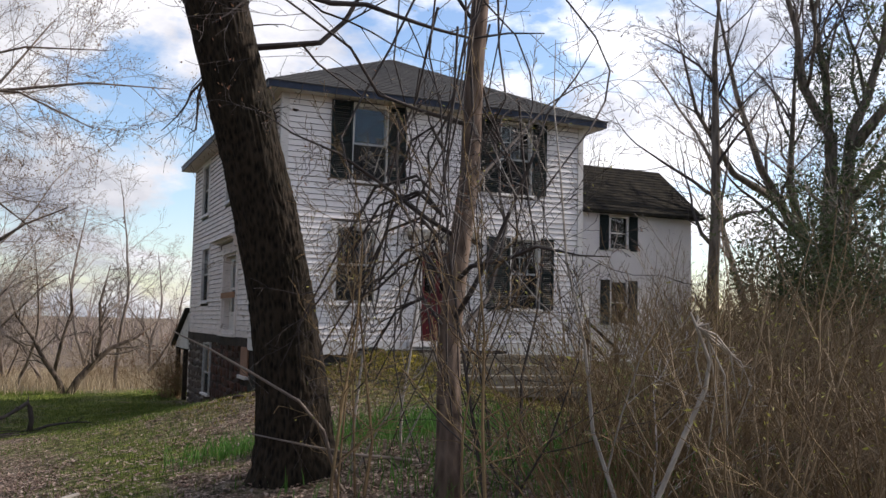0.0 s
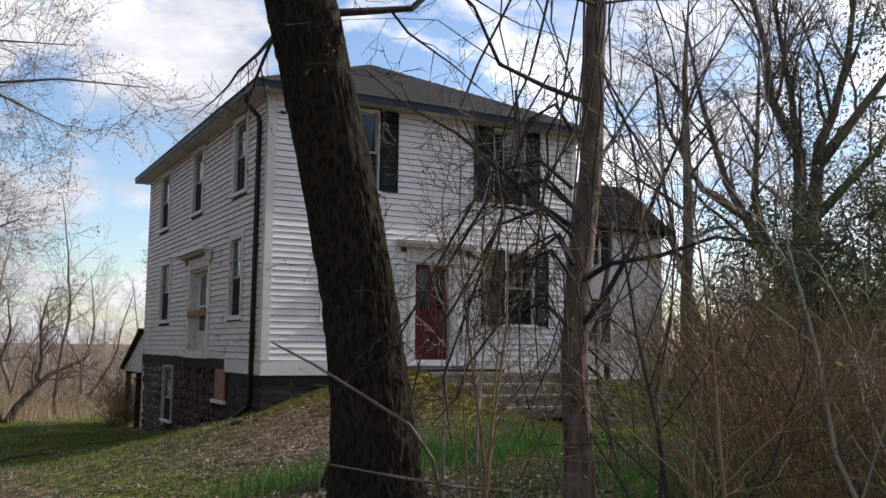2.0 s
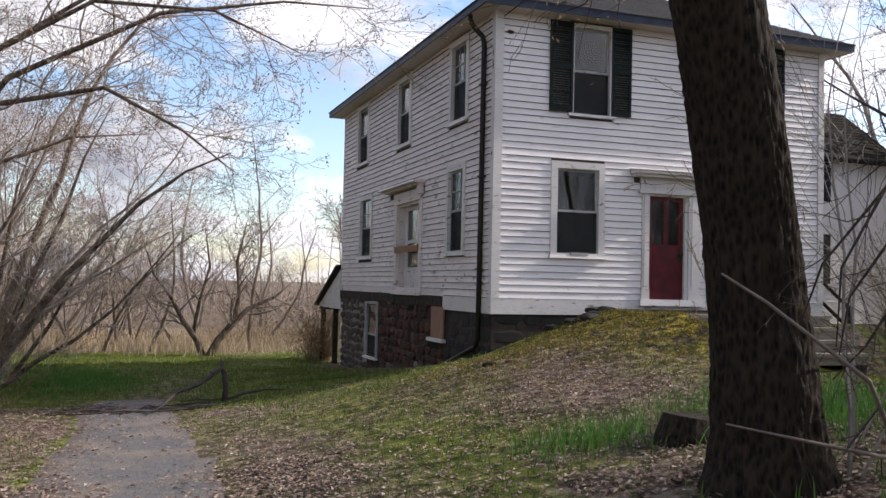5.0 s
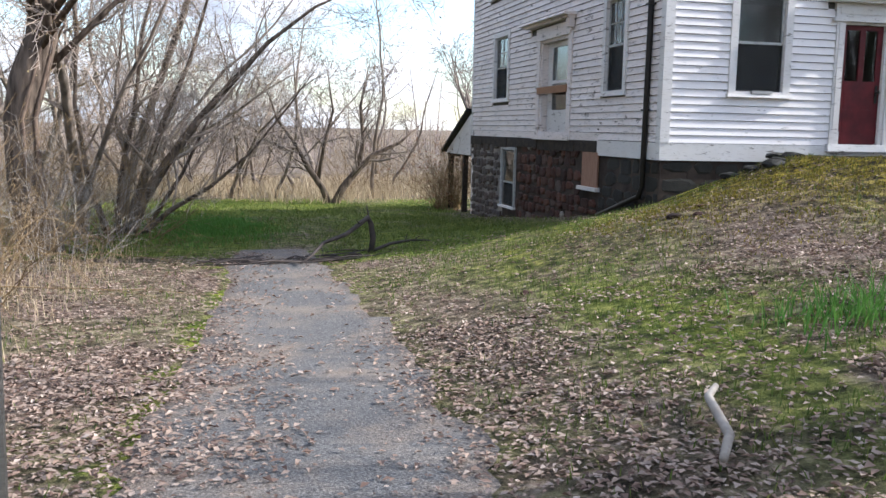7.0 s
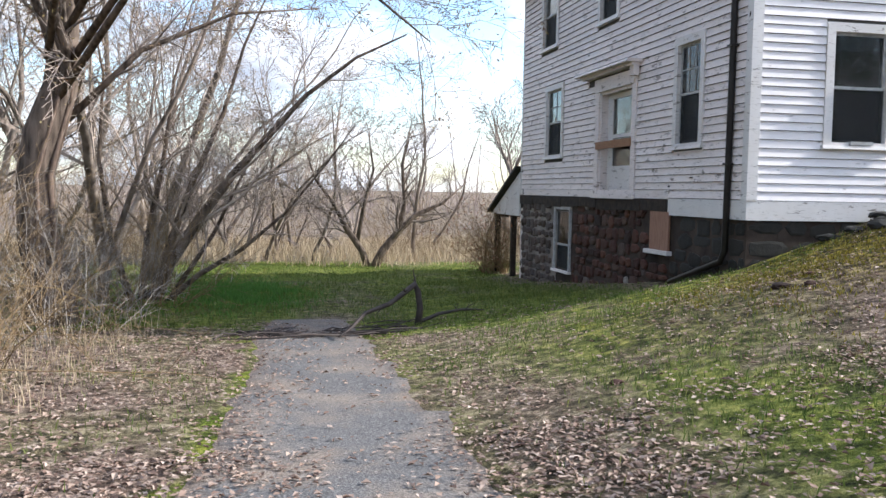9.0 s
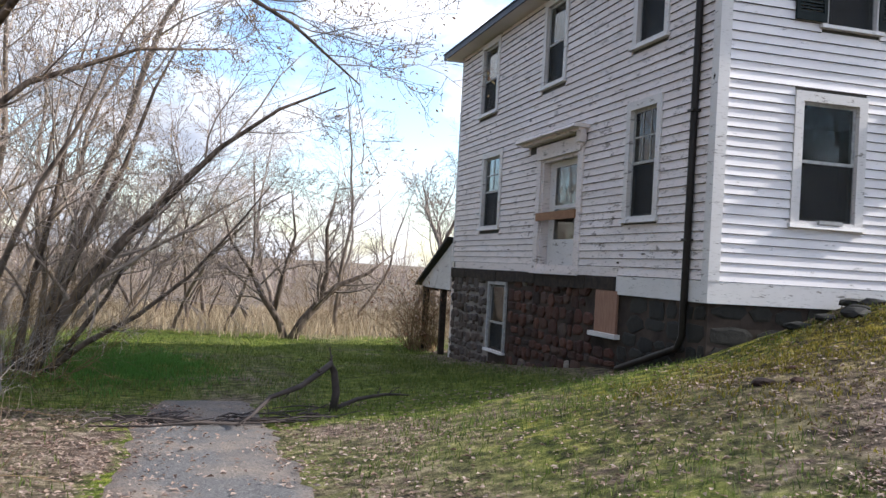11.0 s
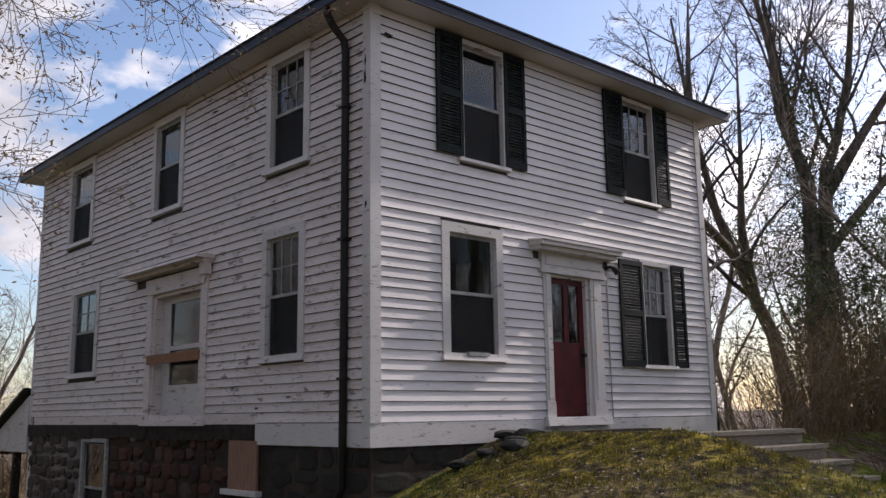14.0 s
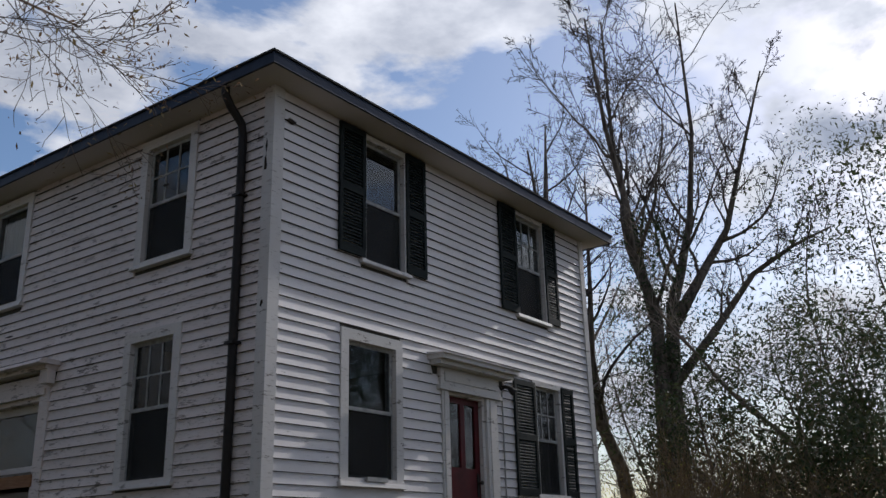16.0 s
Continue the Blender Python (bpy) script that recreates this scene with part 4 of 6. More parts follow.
acc.add([(PX0 - 0.02, HY1, 1.12), (PX0 - 0.02, PY1, 1.12), (PX0 - 0.02, PY1, 1.20), (PX0 - 0.02, HY1, 2.28), (PX0 + 0.02, HY1, 1.12), (PX0 + 0.02, PY1, 1.12), (PX0 + 0.02, PY1, 1.20), (PX0 + 0.02, HY1, 2.28)],
        [(0, 1, 2, 3), (7, 6, 5, 4), (0, 4, 5, 1), (1, 5, 6, 2), (2, 6, 7, 3), (3, 7, 4, 0)])
wpart(porch, "gable_panel", acc, white_trim)
for x, y in ((PX0 + 0.05, 31.9), (PX0 + 0.05, 30.2), (9.3, 31.9)):
    acc = Acc()
    acc.box(x - 0.07, x + 0.07, y - 0.07, y + 0.07, -1.0, 1.12)
    wpart(porch, "post", acc, old_beam)
acc = Acc()
acc.box(PX0 - 0.04, PX1, 31.84, 31.98, 1.02, 1.14)
wpart(porch, "beam", acc, old_beam)

# ---- wing ----
wing = thing("house_wing", "two-storey white wing with mossy shingled gable roof", "house wing", (17.3, 27.4, 0))
WX0, WX1, WY0, WY1, WZ = 13.1, 22.1, 25.0, 29.3, 6.0
wf = Face((0, WY0, 0), (1, 0, 0), (0, -1, 0))
WWU, WWL = (18.65, 19.45, 4.7, 5.88), (18.7, 19.45, 2.2, 3.7)
wpart(wing, "wall", wall_mesh(wf, WX0, WX1, 0.2, WZ, TH, [inset(WWU, 0.04), inset(WWL, 0.04)]), white_front)
acc = Acc()
acc.box(WX1 - TH, WX1, WY0 + TH, WY1, 0.2, WZ)
acc.box(WX0, WX1, WY1 - TH, WY1, 0.2, WZ)
acc.add([(WX1, WY0 + 0.01, WZ), (WX1, WY1, WZ), (WX1, 27.3, 7.85), (WX1 - TH, WY0 + 0.01, WZ), (WX1 - TH, WY1, WZ), (WX1 - TH, 27.3, 7.85)], [(0, 1, 2), (5, 4, 3), (0, 3, 4, 1), (1, 4, 5, 2), (2, 5, 3, 0)])
wpart(wing, "end_wall", acc, white_side)
acc = Acc()
z = 1.0
while z < WZ - 0.1:
    for a, b in ((WX0, 18.65), (19.45, WX1)) if (WWU[2] < z + 0.07 < WWU[3] or WWL[2] < z + 0.07 < WWL[3]) else ((WX0, WX1),):
        wf.box(acc, a, b, z, z + 0.145, 0.002, 0.024, 0.016)
    z += 0.128
tagged(wpart(wing, "siding", acc, white_front), kind="stuff")
acc = Acc()
acc.add([(x, y, z) for x in (WX0, WX1 + 0.34) for y, z in ((WY0 - 0.34, 5.93), (27.3, 7.9), (WY1 + 0.34, 5.93))], [(0, 1, 4, 3), (1, 2, 5, 4), (0, 3, 5, 2), (0, 2, 1), (3, 4, 5)])
wing_roof = wpart(wing, "roof", acc, shingle_mossy)
for ya, yb in ((WY0 - 0.35, 27.3), (WY1 + 0.35, 27.3)):
    for i in range(16):
        t0, t1 = i / 16, min((i + 1.06) / 16, 1)
        y0_, y1_ = ya + (yb - ya) * t0, ya + (yb - ya) * t1
        z0_, z1_ = 5.98 + 2.0 * t0, 5.98 + 2.0 * t1
        acc = Acc()
        acc.add([(WX0, y0_, z0_ + 0.03), (WX1 + 0.35, y0_, z0_ + 0.03), (WX1 + 0.35, y1_, z1_ + 0.012), (WX0, y1_, z1_ + 0.012), (WX0, y0_, z0_ - 0.06), (WX1 + 0.35, y0_, z0_ - 0.06), (WX1 + 0.35, y1_, z1_ - 0.06), (WX0, y1_, z1_ - 0.06)],
                [(0, 1, 2, 3), (7, 6, 5, 4), (4, 5, 1, 0), (1, 5, 6, 2)])
        part("shingle_course", acc, shingle_mossy, wing_roof)
for o in (WWU, WWL):
    acc = Acc()
    wf.box(acc, o[0], o[0] + 0.07, o[2], o[3], -0.02, 0.035)
    wf.box(acc, o[1] - 0.07, o[1], o[2], o[3], -0.02, 0.035)
    wf.box(acc, o[0], o[1], o[3] - 0.07, o[3], -0.02, 0.04)
    wf.box(acc, o[0] - 0.03, o[1] + 0.03, o[2], o[2] + 0.06, -0.02, 0.06)
    wf.box(acc, o[0] + 0.07, o[1] - 0.07, (o[2] + o[3]) / 2 - 0.02, (o[2] + o[3]) / 2 + 0.02, -0.06, -0.02)
    wwin = wpart(wing, "window", acc, white_trim)
    acc = Acc()
    wf.box(acc, o[0] + 0.06, o[1] - 0.06, o[2] + 0.05, o[3] - 0.06, -0.06, -0.055)
    g = part("pane", acc, glass_mat, wwin)
    g.visible_shadow = False
    for a, b in ((o[0] - 0.36, o[0] - 0.01), (o[1] + 0.01, o[1] + 0.36)):
        acc = Acc()
        wf.box(acc, a, b, o[2], o[3], 0.026, 0.06)
        for i in range(18):
            zz = o[2] + 0.08 + (o[3] - o[2] - 0.16) * i / 18
            wf.box(acc, a + 0.05, b - 0.05, zz, zz + 0.05, 0.06, 0.07, 0.008)
        part("shutter", acc, shutter_green, wwin)
# near-black sheet that paints unlit depth behind the wing's panes
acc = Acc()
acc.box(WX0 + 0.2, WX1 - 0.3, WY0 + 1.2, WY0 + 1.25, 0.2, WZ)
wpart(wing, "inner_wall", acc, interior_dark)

# handrail at the wing's side steps
rail = thing("handrail", "dark wooden handrail beside the house corner", "handrail", (14.1, 19.0, 1.2))
for x in (13.95, 14.85):
    acc = Acc()
    acc.box(x - 0.045, x + 0.045, 18.95, 19.05, 0.8, 2.3 if x < 14.2 else 1.62)
    wpart(rail, "post", acc, old_beam)
for dz in (0.0, -0.45):
    acc = Acc()
    acc.tube([(13.95, 19.0, 2.27 + dz), (14.4, 19.0, 1.92 + dz), (14.85, 19.0, 1.58 + dz)], [0.045] * 3, 4)
    wpart(rail, "rail", acc, old_beam)

# ---- front steps ----
steps = thing("garden_steps", "weathered grey timber steps set into the mound", "steps", (9.6, 14.8, 0.9))
SX0, SX1 = 8.0, 10.90
for i in range(4):
    zt, yf = 1.53 - 0.19 * i, 15.30 - 0.31 * i
    acc = Acc()
    acc.box(SX0, SX1 + 0.02, yf, yf + 0.35, zt - 0.05, zt)
    wpart(steps, "tread", acc, timber_grey)
    acc = Acc()
    acc.box(SX0 + 0.02, SX1, yf + 0.03, yf + 0.08, zt - 0.18, zt - 0.054)
    wpart(steps, "riser", acc, timber_grey)
    acc = Acc()
    acc.box(SX1 - 0.06, SX1 - 0.01, yf + 0.085, 15.85, zt - 0.6, zt - 0.054)
    wpart(steps, "side_board", acc, timber_grey)

# ---- stones and a plank below the front door ----
plank = thing("door_plank", "dark weathered plank below the front door", "plank", (9.6, 17.6, 1.5))
acc = Acc()
acc.box(8.3, 10.9, 17.50, 17.88, 1.47, 1.535)
acc.box(8.35, 10.7, 17.30, 17.48, 1.45, 1.50)
wpart(plank, "board", acc, old_beam)


def field_stone(at, size, rng, mat, name="field_stone"):
    bm = bmesh.new()
    bmesh.ops.create_icosphere(bm, subdivisions=2, radius=1.0)
    off = Vector((rng.uniform(0, 50), rng.uniform(0, 50), 0))
    for v in bm.verts:
        n = noise.noise(v.co * 1.3 + off) * 0.35 + noise.noise(v.co * 3.1 + off) * 0.12
        v.co = v.co * (1 + n)
        v.co = Vector((v.co.x * size[0], v.co.y * size[1], v.co.z * size[2]))
    me = bpy.data.meshes.new(name)
    bm.to_mesh(me)
    bm.free()
    me.materials.append(mat)
    ob = new(name, me)
    ob.matrix_basis = pose(*at, 0, 0, rng.uniform(0, 360))
    return ob


rng = random.Random(4)
for x, y in ((7.05, 17.35), (7.4, 17.2), (7.72, 17.3), (8.02, 17.12), (7.25, 17.05), (6.75, 17.5), (8.3, 17.0), (7.6, 17.55)):
    s = rng.uniform(0.12, 0.2)
    tagged(field_stone((x, y, ground_z(x, y) + 0.02), (s * 1.2, s, s * 0.4), rng, block_mat), "flat grey stone lying at the door mound", "stone", "stones by the door")
for x, y, s in ((4.45, 14.9, 0.09), (4.7, 14.75, 0.06), (1.9, 13.1, 0.05), (5.0, 15.2, 0.05)):
    tagged(field_stone((x, y, ground_z(x, y) + s * 0.15), (s * 1.3, s, s * 0.55), rng, stone_mat), "rough brown stone half sunk in the slope", "stone", "stones on the slope")

# ---- trees ----


def unit(v):
    return v / (math.sqrt(v[0] * v[0] + v[1] * v[1] + v[2] * v[2]) + 1e-9)


class Grow:
    """Grows limbs into a trunk mesh and a crown mesh, and keeps the tips."""

    def __init__(self, seed, kids, ratio, angle, up, wander, split=1, sides=(12, 7, 5, 3, 3), seg=(0.5, 0.4, 0.3, 0.22, 0.16), bare=(0.3, 0.15, 0.1, 0.1), taper=0.85, thin=0.45, least=0.0022, bends=0):
        self.thin, self.least, self.bends = thin, least, bends
        self.rng = np.random.default_rng(seed)
        self.kids, self.ratio, self.angle, self.up, self.wander = kids, ratio, angle, up, wander
        self.split, self.sides, self.seg, self.bare, self.taper = split, sides, seg, bare, taper
        self.trunk, self.crown, self.tips = Acc(), Acc(), []

    def limb(self, p, d, length, r, lvl):
        g = self.rng
        n = max(self.bends or (2 if lvl >= len(self.kids) and lvl > 1 else 3), min(12, int(length / self.seg[min(lvl, len(self.seg) - 1)]) + (0 if lvl >= len(self.kids) else 1)))
        step = length / (n - 1)
        p, d = np.array(p, float), unit(np.array(d, float))
        pts = [p.copy()]
        for _ in range(n - 1):
            d = d + g.normal(0, self.wander, 3)
            d[2] += self.up[min(lvl, len(self.up) - 1)]
            d = unit(d)
            p = p + d * step
            pts.append(p.copy())
        self.line(pts, r * (1 - self.taper * np.linspace(0, 1, n)), lvl)

    def line(self, pts, rad, lvl, bare=None):
        g = self.rng
        pts, rad = np.asarray(pts, float), np.asarray(rad, float)
        (self.trunk if lvl <= self.split else self.crown).tube(pts, np.maximum(rad, self.least), self.sides[lvl], lvl < 2)
        if lvl >= len(self.kids):
            self.tips.append((pts[-1], pts[-1] - pts[-2]))
            return
        n = len(pts)
        length = float(np.sum(np.linalg.norm(np.diff(pts, axis=0), axis=1)))
        k_ = self.kids[lvl]
        lo = self.bare[min(lvl, len(self.bare) - 1)] if bare is None else bare
        for i in range(k_):
            t = lo + (1 - lo) * (i + g.uniform(0.1, 0.9)) / k_
            q = t * (n - 1)
            j = min(int(q), n - 2)
            at = pts[j] + (pts[j + 1] - pts[j]) * (q - j)
            d = unit(pts[j + 1] - pts[j])
            side_ = unit(np.cross(d, g.normal(0, 1, 3)))
            a = radians(self.angle[lvl] * g.uniform(0.7, 1.3))
            nd = d * math.cos(a) + side_ * math.sin(a)
            self.limb(at, nd, length * self.ratio[lvl] * (1.15 - 0.6 * t) * g.uniform(0.7, 1.25), (rad[j] * self.thin + 0.001) * (1 - 0.25 * t), lvl + 1)

    def leaves(self, per, size, spread_=0.06, pool=None):
        acc = Acc()
        g = self.rng
        for p, d in pool or self.tips:
            for _ in range(per):
                c = p + g.normal(0, spread_, 3)
                a, b = unit(g.normal(0, 1, 3)) * size * g.uniform(0.6, 1.3), unit(g.normal(0, 1, 3)) * size * g.uniform(0.4, 0.8)
                acc.add([tuple(c - a), tuple(c + b * 0.6), tuple(c + a), tuple(c - b * 0.6)], [(0, 1, 2, 3)])
        return acc


def tree(name, g, at, bark, twig, label, leaves=None, leaf_mat=None, group="", crown="crown"):
    root = thing(name, label, "tree" if "tree" in name else "shrub", at, group)
    if g.trunk.v:
        part("trunk" if "tree" in name else "stem", g.trunk, bark, root, "", True)
    if g.crown.v:
        part(crown, g.crown, twig, root)
    if leaves:
        tagged(part("foliage", leaves, leaf_mat, root), kind="stuff")
    return root


# leaning foreground tree
g = Grow(11, (5, 5, 6, 4), (0.38, 0.5, 0.45, 0.4), (48, 45, 42, 40), (0.02, -0.01, -0.02, 0.0), 0.19, bends=5, split=1, sides=(22, 8, 5, 3, 3))
TA = (3.4, 7.7, 0.6)
line = [(3.56, 7.86, 0.25), (3.54, 7.86, 0.62), (3.50, 7.85, 0.95), (3.44, 7.84, 1.5), (3.30, 7.82, 2.3), (3.06, 7.72, 3.2), (2.78, 7.58, 4.1), (2.5, 7.45, 5.0), (2.1, 7.3, 6.4), (1.7, 7.2, 8.2), (1.5, 7.1, 10.2), (1.3, 7.0, 12.4)]
rad = [0.56, 0.43, 0.36, 0.325, 0.30, 0.29, 0.28, 0.27, 0.24, 0.19, 0.12, 0.05]
g.line([(x - TA[0], y - TA[1], z - TA[2]) for x, y, z in line], rad, 0, bare=0.62)


def furrowed(line, rad, rings, sides):
    """A trunk whose bark stands in long broken ridges, with root flares at its foot."""
    line, rad = np.array(line), np.array(rad)
    s = np.concatenate(([0], np.cumsum(np.linalg.norm(np.diff(line, axis=0), axis=1))))
    acc = Acc()
    for i in range(rings):
        u = s[-1] * i / (rings - 1)
        c = [np.interp(u, s, line[:, j]) for j in range(3)]
        r = float(np.interp(u, s, rad))
        for j in range(sides):
            a = 2 * math.pi * j / sides
            ca, sa = math.cos(a), math.sin(a)
            ridge = 0.05 - 0.20 * max(0.0, 0.30 - abs(noise.noise((ca * 10.5, sa * 10.5, u * 3.4)))) + 0.05 * noise.noise((ca * 17, sa * 17, u * 12.0)) + noise.noise((ca * 1.2, sa * 1.2, u * 0.5)) * 0.06
            flare = max(0, 0.5 - u) * 0.5 * max(0, math.sin(a * 2.5 + 0.6)) ** 2
            q_ = r * (1 + ridge + flare)
            acc.v.append((c[0] + q_ * ca, c[1] + q_ * sa, c[2]))
    acc.f = [(i * sides + j, i * sides + (j + 1) % sides, (i + 1) * sides + (j + 1) % sides, (i + 1) * sides + j) for i in range(rings - 1) for j in range(sides)]
    return acc


limbs = g.trunk
g.trunk = furrowed([(x - TA[0], y - TA[1], z - TA[2]) for x, y, z in line], rad, 300, 170)
n0 = 12 * 22
keep = [q for q in limbs.f if min(q) >= n0]
g.trunk.add(limbs.v, keep)
# hanging lower boughs on the house side
for p, d, ln, r in (((-0.55, -0.2, 4.0), (0.75, -0.5, 0.15), 2.6, 0.035), ((-0.9, -0.35, 4.8), (0.8, 0.15, 0.0), 3.2, 0.04), ((-0.75, -0.3, 4.4), (0.5, 0.8, -0.1), 2.6, 0.03),
                    ((-0.62, -0.25, 4.2), (-0.7, 0.5, 0.0), 2.0, 0.025)):
    g.limb(p, d, ln, r, 2)
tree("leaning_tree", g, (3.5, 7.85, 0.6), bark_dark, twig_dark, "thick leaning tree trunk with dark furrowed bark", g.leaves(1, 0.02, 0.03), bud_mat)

# dead boughs beside it
dead = thing("fallen_bough", "dead forked bough leaning against the tree base", "branch", (3.3, 6.9, 1.2))
g = Grow(5, (5, 3), (0.28, 0.4), (40, 40), (0.0, 0.0, 0), 0.12, split=0, sides=(7, 4, 3), bare=(0.1, 0.1))
g.line([(-1.05, -0.18, 0.80), (-0.75, -0.15, 0.66), (-0.4, -0.1, 0.47), (0.0, -0.07, 0.24), (0.25, 0.05, -0.02), (0.45, 0.2, -0.5), (0.55, 0.3, -0.62)], [0.006, 0.009, 0.011, 0.013, 0.015, 0.018, 0.018], 0)
part("bough", g.trunk, twig_maple, dead, "", True)
part("crown", g.crown, twig_dark, dead)
dead = thing("fallen_bough", "thin dead branch lying by the tree base", "branch", (4.0, 8.0, 0.75))
g = Grow(6, (6, 3), (0.3, 0.4), (45, 40), (0.02, 0.0, 0), 0.12, split=0, sides=(7, 4, 3), bare=(0.1, 0.1))
g.line([(-0.9, -0.2, 0.32), (-0.4, -0.42, 0.22), (0.1, -0.45, 0.12), (0.5, -0.35, 0.06), (0.95, -0.1, -0.03)], [0.006, 0.011, 0.014, 0.017, 0.018], 0)
part("bough", g.trunk, twig_maple, dead, "", True)
part("crown", g.crown, twig_dark, dead)

# slim tan tree
g = Grow(21, (12, 6, 4, 3), (0.34, 0.5, 0.45, 0.4), (55, 45, 45, 40), (0.0, -0.03, -0.08, -0.06), 0.22, bends=5, split=0, thin=0.26, sides=(12, 6, 4, 3, 3), bare=(0.2, 0.1, 0.1, 0.1))
TB = (4.19, 6.12, 0.75)
g.line([(x - TB[0], y - TB[1], z - TB[2]) for x, y, z in ((4.36, 6.32, 0.4), (4.37, 6.33, 1.0), (4.36, 6.38, 1.9), (4.43, 6.4, 2.6), (4.52, 6.36, 3.4), (4.54, 6.34, 4.4), (4.62, 6.3, 5.8), (4.7, 6.3, 7.4), (4.72, 6.3, 9.2))],
       [0.15, 0.115, 0.10, 0.098, 0.088, 0.082, 0.07, 0.05, 0.02], 0)
tree("slim_tree", g, (4.36, 6.32, 0.75), bark_tan, twig_dark, "slim pale-barked tree hung with vines", g.leaves(1, 0.018, 0.02), dead_leaf_mat)

# vines hanging from it
rng = np.random.default_rng(8)
vines = thing("hanging_vine", "dark bare vines hanging in loops from the slim tree", "vine", (4.62, 6.55, 0.8))
for i in range(26):
    a = rng.uniform(0, 2 * math.pi)
    r0, r1 = rng.uniform(0.05, 0.7), rng.uniform(0.2, 1.5)
    top, low = rng.uniform(2.6, 5.5), rng.uniform(0.2, 2.2)
    n = 9
    pts = []
    for j in range(n):
        t = j / (n - 1)
        rr = r0 + (r1 - r0) * math.sin(t * math.pi * 0.6)
        aa = a + 0.5 * math.sin(t * 5 + i)
        pts.append((rr * math.cos(aa) + rng.normal(0, 0.03), rr * math.sin(aa) + rng.normal(0, 0.03), top + (low - top) * t ** 0.9))
    acc = Acc()
    acc.tube(pts, np.linspace(0.012, 0.005, n) * rng.uniform(0.6, 1.3), 4)
    part("vine", acc, twig_dark, vines)

# dark drooping vines between the slim tree and the leaning one
q = np.random.default_rng(31)
for i in range(9):
    g = Grow(400 + i, (7, 4), (0.34, 0.4), (42, 40), (-0.03, -0.05, -0.05), 0.22, bends=5, split=0, sides=(6, 4, 3), bare=(0.12, 0.1))
    h0, reach, a = q.uniform(1.0, 3.0), q.uniform(0.6, 1.5), math.radians(q.uniform(75, 155))
    dx, dy = math.cos(a), math.sin(a)
    low = q.uniform(0.1, 0.9) * h0
    pts = [(0, 0, h0), (0.2 * reach * dx, 0.2 * reach * dy, h0 + 0.22), (0.5 * reach * dx, 0.5 * reach * dy, h0 + 0.12), (0.8 * reach * dx, 0.8 * reach * dy, h0 - 0.35 * low),
           (0.98 * reach * dx + q.normal(0, 0.08), 0.98 * reach * dy, h0 - 0.7 * low), (reach * dx + q.normal(0, 0.15), reach * dy + q.normal(0, 0.1), h0 - low)]
    g.line(pts, [0.017, 0.015, 0.013, 0.011, 0.008, 0.004], 0)
    vine = thing("hanging_vine", "dark bare vine drooping from the slim tree", "vine", (4.36, 6.36, 0.75), "hanging vines")
    part("stem", g.trunk, twig_dark, vine, "", True)
    part("crown", g.crown, twig_dark, vine)

# thicket
def bush(seed, stems, height, spread_, twigs, r0=0.009, lean=0.35, curl=0.11, up=0.03):
    g = Grow(seed, (twigs, 2), (0.32, 0.38), (40, 42), (up, 0.0, 0.0), curl, split=-1, sides=(4, 3, 3), seg=(0.28, 0.2, 0.15), bare=(0.25, 0.2), taper=0.75)
    q = g.rng
    for _ in range(stems):
        a, rr = q.uniform(0, 2 * math.pi), spread_ * math.sqrt(q.uniform(0, 1))
        p = (rr * math.cos(a), rr * math.sin(a), -0.1)
        d = (lean * math.cos(a) * q.uniform(0.2, 1.4) + q.normal(0, 0.12), lean * math.sin(a) * q.uniform(0.2, 1.4) + q.normal(0, 0.12), 1.0)
        g.limb(p, d, height * q.uniform(0.55, 1.1), r0 * q.uniform(0.6, 1.3), 0)
    return g


kinds = []
for i, (h, mat, lab, leafm) in enumerate(((2.0, twig_tan, "dense leafless shrub of dry tan stems", yellow_bud_mat), (2.3, twig_tan, "tall leafless shrub of dry tan stems", yellow_bud_mat), (1.7, twig_brown, "low tangled shrub of red-brown stems", yellow_bud_mat), (2.1, twig_brown, "tangled shrub of red-brown stems", yellow_bud_mat))):
    g = bush(40 + i, 43, h, 0.45, 5)
    lv = g.leaves(1, 0.02, 0.03, g.tips[::3])
    kinds.append(tree("thicket_shrub", g, (0, 0, -50), mat, mat, lab, lv, leafm, "thicket"))
rng = random.Random(12)
spots = []
for _ in range(900):
    x, y = rng.uniform(4.9, 13.5), rng.uniform(0.5, 11.0)
    if y > x * 0.98 + 1.3 or y < x * 0.35 - 1.2 or any((x - a) ** 2 + (y - b) ** 2 < 0.68 ** 2 for a, b in spots):
        continue
    if len(spots) < 40:
        spots.append((x, y))
first = set()
for i, (x, y) in enumerate(spots):
    kd = rng.randrange(4)
    m = pose(x, y, ground_z(x, y), rng.uniform(-5, 5), rng.uniform(-5, 5), rng.uniform(0, 360)) @ Matrix.Diagonal((1, 1, rng.uniform(0.8, 1.1), 1))
    if kd not in first:
        first.add(kd)
        kinds[kd].matrix_basis = m
    else:
        copy_thing(kinds[kd], m)
for kd in range(4):
    if kd not in first:
        kinds[kd].matrix_basis = pose(7 + kd, 4, ground_z(7 + kd, 4))

# sparse saplings between the slim tree and the path
rng = random.Random(31)
sap = []
